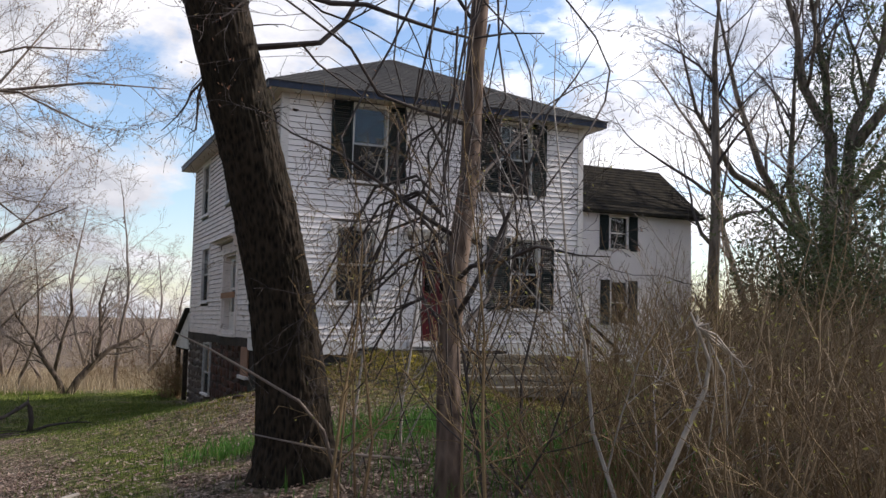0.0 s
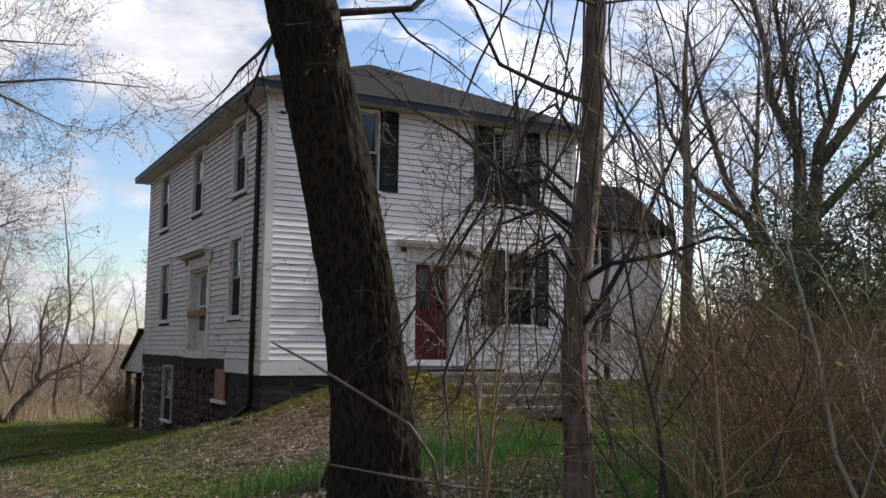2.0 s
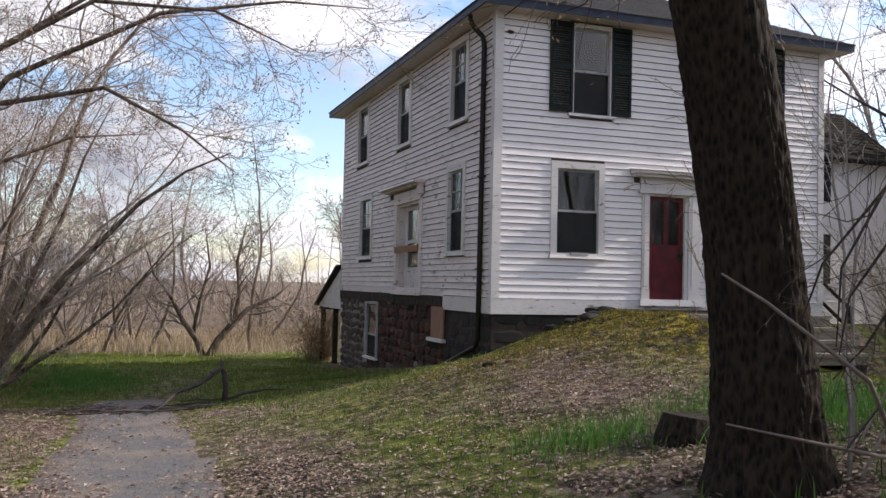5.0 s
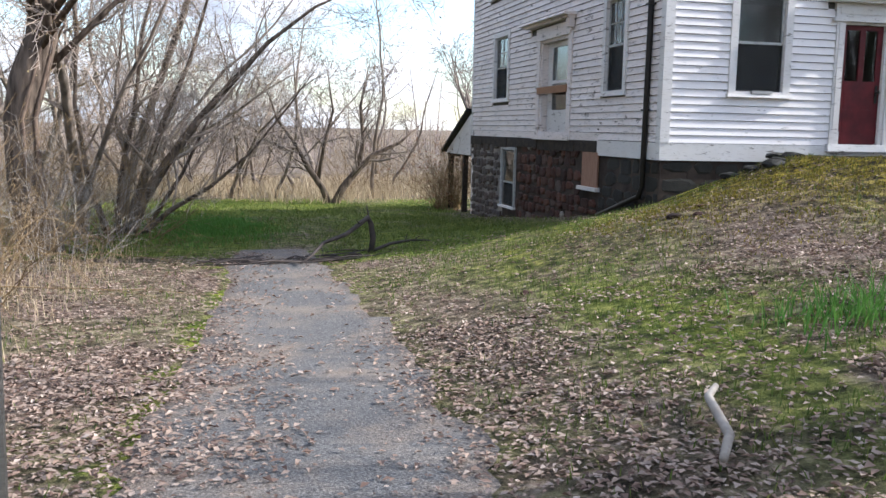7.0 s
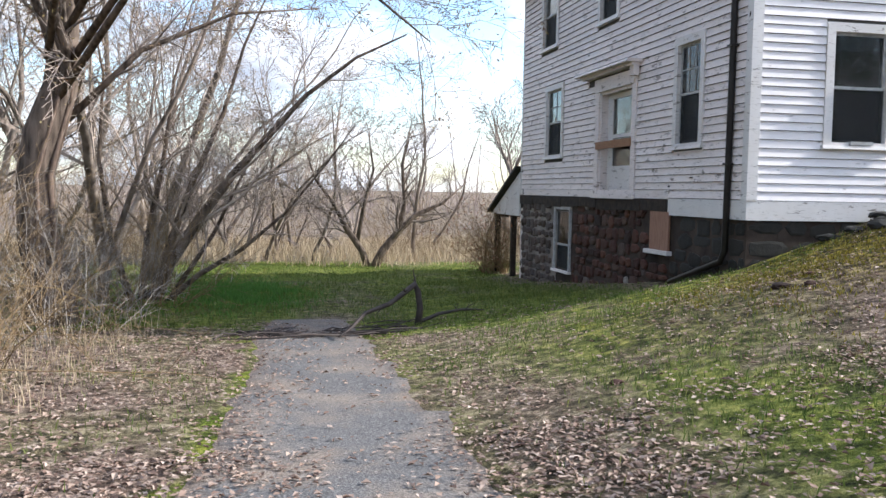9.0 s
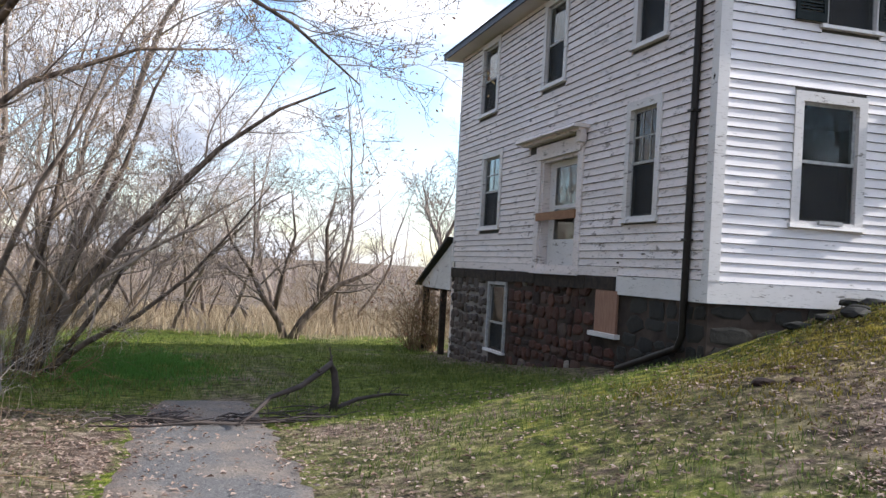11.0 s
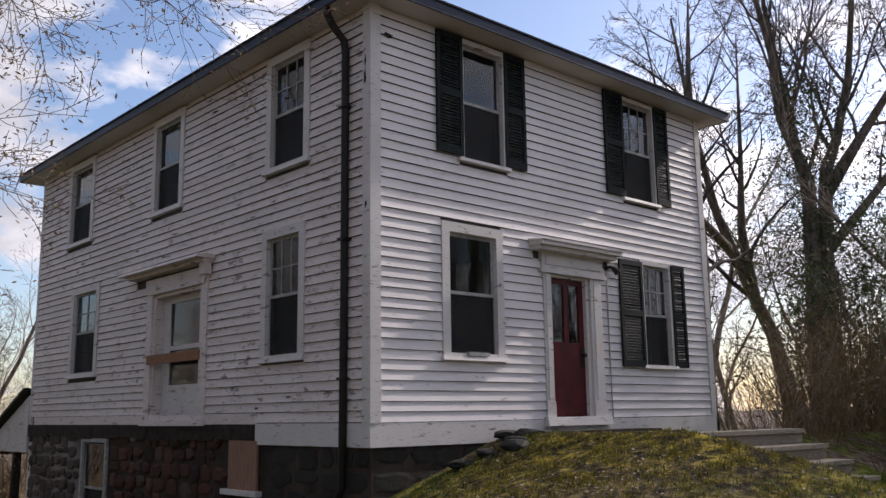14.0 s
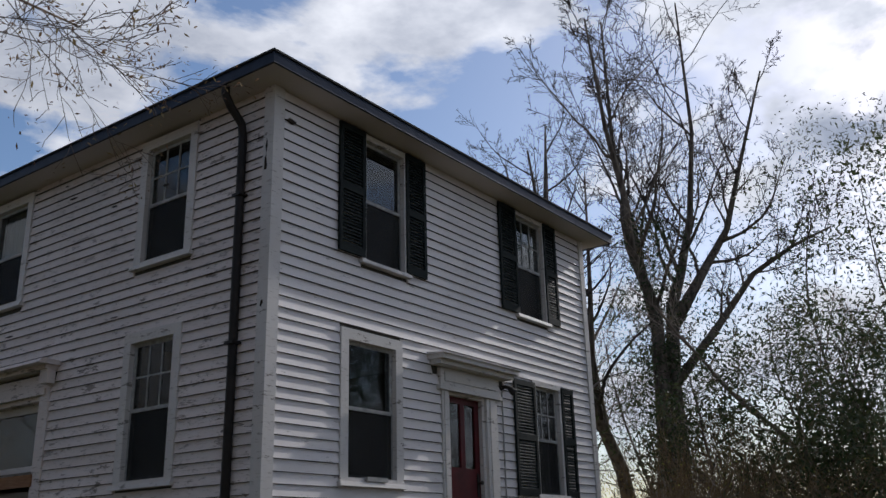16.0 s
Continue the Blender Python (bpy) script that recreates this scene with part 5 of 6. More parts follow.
for i in range(3):
    g = Grow(70 + i, (9, 4, 3), (0.4, 0.45, 0.4), (42, 40, 40), (0.02, 0.02, 0.02, 0.0), 0.17, bends=5, split=-1, sides=(5, 4, 3, 3), bare=(0.2, 0.15, 0.1))
    g.limb((0, 0, -0.1), (0.15, 0.0, 1), 2.9 + 0.5 * i, 0.017, 0)
    g.limb((0.05, 0.05, -0.1), (-0.3, 0.2, 1), 2.2, 0.012, 0)
    sap.append(tree("sapling", g, (0, 0, -50), twig_brown, (twig_brown, twig_dark, twig_grey)[i], "thin bare sapling with budding twigs", g.leaves(1, 0.014, 0.02, g.tips[::3]), yellow_bud_mat, "saplings"))
for i, (x, y, a) in enumerate(((3.7, 4.4, 20), (4.3, 5.2, 140), (4.6, 4.1, 250), (3.9, 6.9, 80), (5.0, 6.2, 10), (4.1, 7.8, 200), (3.3, 5.9, 310), (5.4, 7.4, 75), (4.9, 8.6, 190), (3.75, 8.55, 45))):
    m = pose(x, y, ground_z(x, y), 0, 0, a)
    if i < 3:
        sap[i].matrix_basis = m
    else:
        copy_thing(sap[i % 3], m)

# pale broken stem hung with shreds of dead vine
snag = thing("broken_sapling", "pale broken sapling hung with shredded dead vine", "sapling", (4.3, 3.4, ground_z(4.3, 3.4)))
SZ = snag.location.z
acc = Acc()
acc.tube([(0.0, 0, -0.1), (0.03, 0, 1.22 - SZ), (0.2, 0, 1.54 - SZ), (0.34, 0, 1.78 - SZ), (0.37, 0, 1.93 - SZ), (0.30, 0.0, 2.08 - SZ), (0.24, 0, 2.2 - SZ)], [0.018, 0.016, 0.015, 0.013, 0.011, 0.009, 0.005], 7)
part("stem", acc, dead_pale, snag, "", True)
q = np.random.default_rng(71)
g = Grow(72, (5, 2), (0.10, 0.4), (48, 45), (-0.06, -0.08, -0.05), 0.22, split=0, sides=(5, 3, 3), bare=(0.05, 0.1))
for i in range(6):
    x0 = q.uniform(0.3, 0.62)
    z0, z1 = 2.16 - SZ - 0.55 * (x0 - 0.26), q.uniform(1.25, 1.75) - SZ
    x1 = x0 + q.uniform(-0.04, 0.12)
    g.line([(0.28, q.normal(0, 0.01), 2.12 - SZ), (0.5 * (0.28 + x0), q.normal(0, 0.03), z0 + 0.05), (x0, q.normal(0, 0.04), z0 - 0.05), (x0 + 0.3 * (x1 - x0) + q.normal(0, 0.02), q.normal(0, 0.05), 0.6 * z0 + 0.4 * z1), (x1, q.normal(0, 0.06), z1)],
           [0.007, 0.007, 0.006, 0.005, 0.003], 0)
part("vine_shred", g.trunk, dead_pale, snag, "pale shredded vine bark")
part("crown", g.crown, dead_pale, snag)

# big maple at the drive's far side, its boughs over the drive and towards the house
MP = (-4.05, 20.6, ground_z(-4.05, 20.6))
g = Grow(101, (8, 15, 7, 4), (0.40, 0.32, 0.46, 0.5), (52, 46, 42, 40), (0.0, 0.02, 0.02, 0.04), 0.21, bends=4, split=1, thin=0.36, least=0.0035, sides=(16, 7, 4, 3, 3), bare=(0.42, 0.18, 0.1, 0.1))
g.line([(0.0, 0, -0.3), (-0.04, 0.05, 0.5), (-0.2, 0, 1.3), (-0.24, 0.05, 2.2), (-0.12, 0.0, 2.8), (0.12, 0.05, 3.5), (0.2, 0.1, 4.6), (0.1, 0.1, 6.2), (-0.2, 0.0, 8.2), (-0.2, 0.2, 10.5)],
       [0.44, 0.33, 0.29, 0.27, 0.28, 0.25, 0.19, 0.13, 0.08, 0.03], 0)
for bough in (((0.1, 0, 3.6), (1.8, -2.2, 5.3), (4.0, -2.5, 6.5), (6.0, -2.3, 7.0), (7.6, -2.2, 7.1)),
              ((0.1, -0.1, 3.3), (1.6, -2.0, 4.9), (3.2, -2.6, 5.2), (4.4, -2.7, 4.6), (5.2, -2.7, 4.0)),
              ((0.1, 0, 4.1), (1.4, -1.4, 5.8), (3.0, -2.4, 6.6), (4.8, -3.0, 6.5), (6.1, -3.3, 5.9)),
              ((0.1, 0.1, 4.4), (1.3, -0.2, 6.1), (3.0, -0.6, 7.3), (4.8, -1.0, 7.9), (6.4, -1.2, 8.0)),
              ((0.0, -0.2, 3.9), (0.7, -2.4, 5.4), (1.7, -4.4, 6.4), (2.7, -6.0, 6.9), (3.4, -7.2, 7.0)),
              ((0.15, 0.2, 3.0), (1.2, 0.7, 4.2), (2.6, 1.0, 4.9), (4.0, 1.2, 5.1)),
              ((0.0, -0.2, 4.8), (0.2, -1.8, 6.5), (0.9, -3.4, 7.6), (1.9, -4.6, 8.1))):
    n_ = len(bough)
    g.line(bough, np.linspace(0.062, 0.009, n_), 1)
tree("maple_tree", g, MP, bark_maple, twig_maple, "broad budding maple with twisted trunk reaching over the driveway", g.leaves(4, 0.03, 0.07), red_bud_mat)

# old vine stems twisting up the trunk
q = np.random.default_rng(102)
for i in range(5):
    a0, tw = q.uniform(0, 6.28), q.uniform(-1.6, 1.6)
    pts = []
    for t in np.linspace(0, 1, 12):
        z = -0.1 + 4.2 * t
        cx = np.interp(z, (0, 1.3, 2.2, 3.5, 4.6), (0.0, -0.2, -0.24, 0.12, 0.2))
        rr = np.interp(z, (0, 0.5, 2.2, 4.6), (0.42, 0.34, 0.29, 0.2))
        pts.append((cx + rr * math.cos(a0 + tw * t), 0.03 + rr * math.sin(a0 + tw * t), z))
    acc = Acc()
    acc.tube(pts, np.linspace(0.05, 0.025, 12) * q.uniform(0.6, 1.1), 6)
    climber = thing("climbing_vine", "old brown vine stem twisting up the maple trunk", "vine", MP, "vines on the maple")
    part("stem", acc, bark_tan, climber, "", True)

# leaning many-stemmed tree
g = Grow(103, (13, 8, 5, 2), (0.34, 0.45, 0.42, 0.4), (46, 42, 42, 40), (0.05, 0.07, 0.02, -0.02), 0.14, split=0, thin=0.4, least=0.004, sides=(9, 5, 3, 3, 3), bare=(0.2, 0.12, 0.1, 0.1))
for stem, r in ((((0, 0, -0.2), (0.35, 0, 0.7), (0.85, 0.0, 1.5), (1.5, 0.1, 2.4), (2.2, 0.1, 3.2), (2.9, 0.2, 4.0), (3.9, 0.3, 4.8), (4.9, 0.3, 5.3)), 0.135),
                (((-0.1, 0, -0.2), (0.3, 0.3, 1.0), (0.7, 0.5, 2.2), (1.3, 0.6, 3.6), (1.7, 0.8, 5.0), (2.3, 0.9, 6.4)), 0.10),
                (((-0.2, 0.1, -0.2), (-0.1, 0.3, 1.2), (0.2, 0.2, 2.6), (0.4, 0.3, 4.2), (0.9, 0.4, 6.0)), 0.085),
                (((0.1, -0.1, -0.2), (0.9, -0.3, 0.5), (1.7, -0.5, 1.0), (2.5, -0.6, 1.7), (3.3, -0.7, 2.7), (3.8, -0.7, 3.4)), 0.065),
                (((-0.3, -0.1, -0.2), (-0.7, -0.1, 1.1), (-0.9, -0.2, 2.6), (-0.8, -0.3, 4.2), (-1.1, -0.3, 5.8)), 0.08),
                (((0.2, 0.3, -0.2), (1.1, 0.8, 1.2), (1.8, 1.2, 2.7), (2.8, 1.4, 4.2)), 0.06)):
    g.line(stem, r * (1 - 0.88 * np.linspace(0, 1, len(stem)) ** 0.9), 0)
tree("leaning_tree", g, (-3.05, 24.2, ground_z(-3.05, 24.2)), bark_maple, twig_wood, "leaning many-stemmed tree at the lawn's edge", g.leaves(1, 0.018, 0.10), bud_mat)

# small forked tree on the far lawn
g = Grow(105, (11, 8, 5, 3), (0.46, 0.46, 0.42, 0.4), (56, 48, 45, 40), (0.0, 0.05, 0.02, 0.0), 0.17, split=0, sides=(8, 5, 3, 3, 3), bare=(0.3, 0.15, 0.1, 0.1))
g.line([(0, 0, -0.2), (-0.25, 0, 0.5), (-0.75, 0.1, 1.2), (-1.1, 0.1, 1.9), (-1.7, 0.2, 2.7), (-2.0, 0.2, 3.6)], [0.12, 0.10, 0.085, 0.065, 0.04, 0.015], 0)
g.line([(0.05, 0, -0.2), (0.4, 0, 0.5), (0.9, 0.1, 1.1), (1.4, 0.1, 1.6), (2.3, 0.2, 2.0), (3.1, 0.2, 2.7)], [0.15, 0.13, 0.11, 0.08, 0.05, 0.015], 0)
g.line([(0.9, 0.1, 1.1), (1.1, 0.2, 2.0), (1.0, 0.2, 3.2), (1.3, 0.3, 4.6)], [0.09, 0.07, 0.05, 0.015], 0)
g.line([(-0.4, 0.1, 0.7), (-0.2, 0.2, 1.8), (0.1, 0.2, 3.0), (-0.1, 0.3, 4.4)], [0.07, 0.06, 0.04, 0.012], 0)
tree("forked_tree", g, (2.3, 34.2, ground_z(2.3, 34.2)), bark_maple, twig_maple, "small forked bare tree on the far lawn")

# ivy-clad tree behind the house corner
IVX, IVY = 25.0, 21.7
IVZ = ground_z(IVX, IVY)
g = Grow(111, (11, 8, 6, 4), (0.36, 0.44, 0.42, 0.4), (40, 40, 40, 40), (0.02, 0.05, 0.03, 0.0), 0.13, split=1, least=0.008, sides=(12, 6, 4, 3, 3), bare=(0.3, 0.2, 0.1, 0.1))
for limb, r0, r1 in ((((25.0, 21.7, -0.3), (24.95, 21.7, 2.5), (25.1, 21.7, 4.5), (25.2, 21.7, 6.7), (25.3, 21.7, 8.6), (24.1, 21.8, 10.3), (23.9, 21.8, 12.1), (23.2, 21.9, 14.2), (22.6, 22.0, 17.8)), 0.40, 0.03),
                     (((25.5, 21.5, -0.3), (25.5, 21.5, 3.0), (25.6, 21.5, 6.4), (25.9, 21.4, 8.9), (26.4, 21.2, 10.0), (26.7, 20.8, 11.9), (27.0, 20.5, 15.0), (26.9, 20.5, 20.0)), 0.36, 0.03),
                     (((25.8, 21.4, 8.2), (27.0, 20.9, 9.8), (28.4, 20.2, 11.8), (28.1, 19.4, 13.8), (29.0, 18.5, 17.5)), 0.22, 0.03),
                     (((25.6, 21.4, 6.4), (26.9, 20.4, 8.2), (28.0, 19.4, 10.0), (27.8, 18.0, 10.6), (27.9, 16.8, 11.0)), 0.17, 0.03),
                     (((25.2, 21.7, 8.0), (25.6, 22.2, 10.5), (25.2, 22.6, 14.5), (25.6, 22.8, 19.5)), 0.17, 0.03)):
    n_ = len(limb)
    g.line([(x - IVX, y - IVY, z - IVZ) for x, y, z in limb], r0 + (r1 - r0) * np.linspace(0, 1, n_) ** 0.8, 0, bare=0.5 if n_ > 6 else 0.25)
q = np.random.default_rng(3)
pool = []
for _ in range(620):
    z = q.uniform(3.0, 10.8)
    wide = 0.35 + 0.75 * math.exp(-((z - 8.8) / 1.7) ** 2)
    pool.append((np.array((0.3 + q.normal(0, wide), q.normal(0, 0.5), z)), None))
tree("ivy_tree", g, (IVX, IVY, IVZ), bark_grey, twig_dark, "tall bare tree with ivy-clad twin trunks", g.leaves(13, 0.07, 0.18, pool), ivy_mat)

# evergreen shrubs at the wood's edge
def evergreen(seed, height, width):
    g = Grow(seed, (26, 6), (0.42, 0.4), (66, 45), (0.01, 0.03, 0.0), 0.08, split=0, sides=(6, 4, 3), bare=(0.08, 0.2))
    g.limb((0, 0, -0.2), (0.05, 0, 1), height, 0.07, 0)
    pool = g.tips + [(p * np.array((1.15, 1.15, 0.95)), d) for p, d in g.tips]
    return g, g.leaves(12, 0.085, 0.18 * width, pool)


# Those within x 16-22, y 4-13 are unseen, added to shade the slope.
for i, (x, y, h, w) in enumerate(((19.8, 18.4, 4.6, 1.2), (26.5, 22.3, 9.0, 1.7), (24.0, 17.4, 6.5, 1.4), (28.5, 18.4, 8.0, 1.6), (21.8, 16.9, 4.0, 1.2), (27.6, 16.2, 12.5, 1.9), (31.0, 15.6, 15.5, 2.0), (34.0, 16.6, 15.0, 2.0), (29.2, 14.8, 13.5, 1.9),
                                     (18.6, 11.2, 7.5, 1.5), (19.6, 15.0, 5.5, 1.4), (17.9, 14.8, 3.6, 1.2), (17.6, 7.4, 7.0, 1.4), (20.5, 9.0, 9.0, 1.6), (16.8, 4.6, 7.5, 1.5), (21.5, 12.8, 9.0, 1.6))):
    g, lv = evergreen(130 + i, h, w)
    tree("evergreen_tree", g, (x, y, ground_z(x, y)), bark_grey, twig_dark, "dark ragged evergreen among bare trees", lv, needle_mat, "evergreens")

# leaning trunk beyond the house corner, with one upright limb
LX, LY = 28.4, 24.6
LZ = ground_z(LX, LY)
g = Grow(140, (10, 7, 5, 3), (0.4, 0.45, 0.42, 0.4), (44, 42, 40, 40), (0.03, 0.06, 0.02, 0.0), 0.12, split=0, least=0.006, sides=(9, 5, 3, 3, 3), bare=(0.4, 0.15, 0.1, 0.1))
for limb, r0 in ((((29.2, 24.6, -0.3), (28.8, 24.6, 2.0), (28.0, 24.6, 4.2), (26.5, 24.6, 5.9), (24.9, 24.6, 8.0), (23.7, 24.5, 10.6), (22.8, 24.5, 14.0)), 0.34),
                 (((26.9, 24.6, 5.5), (26.2, 24.5, 7.6), (26.3, 24.4, 10.0), (26.6, 24.4, 14.5)), 0.2), (((25.8, 24.6, 6.8), (23.4, 24.3, 7.6), (21.6, 24.1, 9.6), (20.6, 24.0, 12.6)), 0.16)):
    g.line([(x - LX, y - LY, z - LZ) for x, y, z in limb], r0 * (1 - 0.9 * np.linspace(0, 1, len(limb))), 0)
tree("leaning_tree", g, (LX, LY, LZ), bark_grey, twig_dark, "bare tree leaning towards the house corner")
# upright tree close behind the corner
g = Grow(141, (13, 7, 5, 3), (0.34, 0.45, 0.42, 0.4), (46, 42, 40, 40), (0.02, 0.06, 0.02, 0.0), 0.12, split=0, sides=(9, 5, 3, 3, 3), bare=(0.28, 0.15, 0.1, 0.1))
g.line([(0.1, 0, -0.3), (0.0, 0, 2.5), (0.15, 0, 5.0), (0.25, 0.1, 7.5), (0.2, 0.1, 10.5), (0.5, 0.1, 13.5)], [0.24, 0.20, 0.175, 0.14, 0.09, 0.02], 0)
tree("upright_tree", g, (21.6, 23.3, ground_z(21.6, 23.3)), bark_grey, twig_dark, "bare upright tree behind the house corner")

# woods
wood = []
for i in range(6):
    g = Grow(160 + i, (13, 8, 5), (0.34, 0.45, 0.45), (42, 42, 44), (0.02, 0.07, 0.02, 0.0), 0.14, split=0, least=0.005, sides=(6, 3, 3, 3), seg=(0.9, 0.6, 0.5, 0.35), bare=(0.22, 0.2, 0.15))
    h = (9.5, 12, 8, 11, 13, 7)[i]
    g.limb((0, 0, -0.3), (g.rng.normal(0, 0.12), g.rng.normal(0, 0.12), 1), h, 0.07 + 0.005 * h, 0)
    if i % 2:
        g.limb((0.15, 0, -0.3), (g.rng.normal(0, 0.3), g.rng.normal(0, 0.3), 1), h * 0.8, 0.07, 0)
    wood.append(tree("bare_tree", g, (0, 0, -50), bark_wood, (twig_wood, twig_grey, twig_maple, twig_wood, twig_grey, twig_maple)[i], "bare slender budding tree of the surrounding woods", g.leaves(1, 0.03, 0.1), bud_mat, "woods"))
rng = random.Random(77)
places = []


def scatter(n, x0, x1, y0, y1, gap):
    made, tries = 0, 0
    while made < n and tries < 4000:
        tries += 1
        x, y = rng.uniform(x0, x1), rng.uniform(y0, y1)
        if all((x - a) ** 2 + (y - b) ** 2 > gap * gap for a, b in places):
            places.append((x, y))
            made += 1


scatter(29, -26, 14, 37, 58, 1.8)        # beyond the lawn
scatter(20, -17, -5.6, 17, 38, 1.6)      # along the drive
scatter(9, -7.0, -3.2, 24, 37, 1.2)
scatter(9, -5, 0.8, 36, 45, 1.3)
scatter(12, 25, 48, 8, 36, 2.4)          # behind the ivy tree
scatter(6, 14, 30, 31, 44, 2.2)
scatter(10, 13.0, 21, 2.0, 11.0, 1.6)     # east of the thicket
scatter(7, -12, 16, -15, -3.5, 3.0)      # behind the walker
scatter(5, -22, -9, -2, 14, 2.2)
scatter(5, 17, 40, -16, 1, 2.4)
places += [(31.5, 29.5), (36.0, 31.0), (33.5, 33.5)]
for i, (x, y) in enumerate(places):
    kd = i % 6 if i < 6 else rng.randrange(6)
    s = rng.uniform(0.75, 1.2) if i < len(places) - 3 else 1.7
    if -6 < x < 13 and 35 < y < 50:
        s *= 0.66
    m = pose(x, y, ground_z(x, y), rng.uniform(-4, 4), rng.uniform(-4, 4), rng.uniform(0, 360)) @ Matrix.Diagonal((s, s, s, 1))
    if i < 6:
        wood[i].matrix_basis = m
    else:
        c = copy_thing(wood[kd], Matrix.Identity(4))
        c.matrix_basis = m

# round-crowned tree far beyond the lawn
g = Grow(170, (13, 8, 6, 3), (0.5, 0.45, 0.42, 0.4), (52, 42, 40, 40), (0.03, 0.06, 0.03, 0.0), 0.13, split=0, least=0.008, sides=(8, 4, 3, 3, 3), bare=(0.25, 0.15, 0.1, 0.1))
g.limb((0, 0, -0.3), (0.02, 0, 1), 9.4, 0.24, 0)
tree("bare_tree", g, (12.6, 56.0, ground_z(12.6, 56.0)), bark_wood, twig_maple, "round-crowned bare tree far beyond the lawn", None, None, "woods")

# far woods close the horizon
acc = Acc()
q = np.random.default_rng(9)
for _ in range(1900):
    a = q.uniform(0, 2 * math.pi)
    r = q.uniform(62, 110)
    x, y = 5 + r * math.cos(a), 20 + r * math.sin(a)
    h = q.uniform(2.8, 5.6) if q.uniform() < 0.85 else q.uniform(5, 9)
    b = q.normal(0, 0.8, 2)
    z0 = -1.6
    acc.tube([(x, y, z0), (x + b[0] * 0.4, y + b[1] * 0.4, z0 + h * 0.5), (x + b[0], y + b[1], z0 + h)], [0.10, 0.07, 0.02], 3)
    for _k in range(6):
        t = q.uniform(0.15, 0.95)
        p = np.array((x + b[0] * t, y + b[1] * t, z0 + h * t))
        d = q.normal(0, 1, 3)
        d[2] = abs(d[2]) * 0.8 + 0.3
        e = p + unit(d) * q.uniform(0.6, 1.8)
        acc.tube([p, e], [0.035, 0.012], 3)
tagged(new("distant_woods", mesh_of("distant_woods", acc, twig_far)), "bare brown woods in the distance", "woods", kind="stuff")

# scrub tangle beside the drive
scrub = []
for i in range(3):
    g = bush(200 + i, 25, 2.3 + 0.4 * i, 0.6, 6, 0.0075, 0.75, 0.19, -0.05)
    scrub.append(tree("bramble", g, (0, 0, -50), twig_grey, (twig_grey, twig_tan, twig_brown)[i], "pale leafless bramble beside the driveway", None, None, "brambles"))
pts = []
for _ in range(1200):
    x, y = rng.uniform(-7.5, -2.9), rng.uniform(14.5, 24.5)
    if x > -2.5 - 0.10 * (26 - y) or any((x - a) ** 2 + (y - b) ** 2 < 0.8 ** 2 for a, b in pts) or len(pts) >= 30:
        continue
    pts.append((x, y))
for _ in range(400):
    x, y = rng.uniform(13.6, 22), rng.uniform(9, 21)
    if y > 0.55 * x + 10.5 or y < 0.2 * x + 7.5 or any((x - a) ** 2 + (y - b) ** 2 < 1.1 ** 2 for a, b in pts) or len(pts) >= 44:
        continue
    pts.append((x, y))
for i, (x, y) in enumerate(pts):
    s = rng.uniform(0.75, 1.15)
    m = pose(x, y, ground_z(x, y), 0, 0, rng.uniform(0, 360)) @ Matrix.Diagonal((s, s, s, 1))
    if i < 3:
        scrub[i].matrix_basis = m
    else:
        copy_thing(scrub[rng.randrange(3)], Matrix.Identity(4)).matrix_basis = m

# brown brush beyond the lawn
pts = []
for _ in range(900):
    x, y = rng.uniform(-9, 12), rng.uniform(36.5, 45)
    if any((x - a) ** 2 + (y - b) ** 2 < 1.5 ** 2 for a, b in pts) or len(pts) >= 18:
        continue
    pts.append((x, y))
    s = rng.uniform(0.8, 1.25)
    copy_thing(scrub[2], Matrix.Identity(4)).matrix_basis = pose(x, y, ground_z(x, y), 0, 0, rng.uniform(0, 360)) @ Matrix.Diagonal((s, s, s, 1))

# brown thicket beyond the steps
pts = []
for _ in range(500):
    x, y = rng.uniform(14.2, 22), rng.uniform(12.5, 19.5)
    if y > 0.52 * x + 9.6 or any((x - a) ** 2 + (y - b) ** 2 < 1.15 ** 2 for a, b in pts) or len(pts) >= 13:
        continue
    pts.append((x, y))
    s = rng.uniform(1.1, 1.7)
    copy_thing(kinds[rng.randrange(4)], Matrix.Identity(4)).matrix_basis = pose(x, y, ground_z(x, y), 0, 0, rng.uniform(0, 360)) @ Matrix.Diagonal((s, s, s, 1))

for _ in range(300):
    x, y = rng.uniform(18.8, 26), rng.uniform(16.5, 22.5)
    if y > 0.5 * x + 10.0 or any((x - a) ** 2 + (y - b) ** 2 < 1.2 ** 2 for a, b in pts) or len(pts) >= 23:
        continue
    pts.append((x, y))
    s = rng.uniform(1.2, 1.8)
    copy_thing(kinds[rng.randrange(4)], Matrix.Identity(4)).matrix_basis = pose(x, y, ground_z(x, y), 0, 0, rng.uniform(0, 360)) @ Matrix.Diagonal((s, s, s, 1))

# vine on the rear porch
g = Grow(220, (6, 3), (0.3, 0.4), (60, 50), (-0.03, -0.06, -0.06), 0.25, split=-1, sides=(4, 3, 3), bare=(0.1, 0.1))
for i in range(70):
    a = g.rng.uniform(0, 6.28)
    g.limb((0.35 * math.cos(a) - 0.1, 0.45 * math.sin(a), 0.0), (0.3 * math.cos(a * 3) - 0.05, 0.3 * math.sin(a * 2), 1), g.rng.uniform(1.2, 2.7), 0.013, 0)
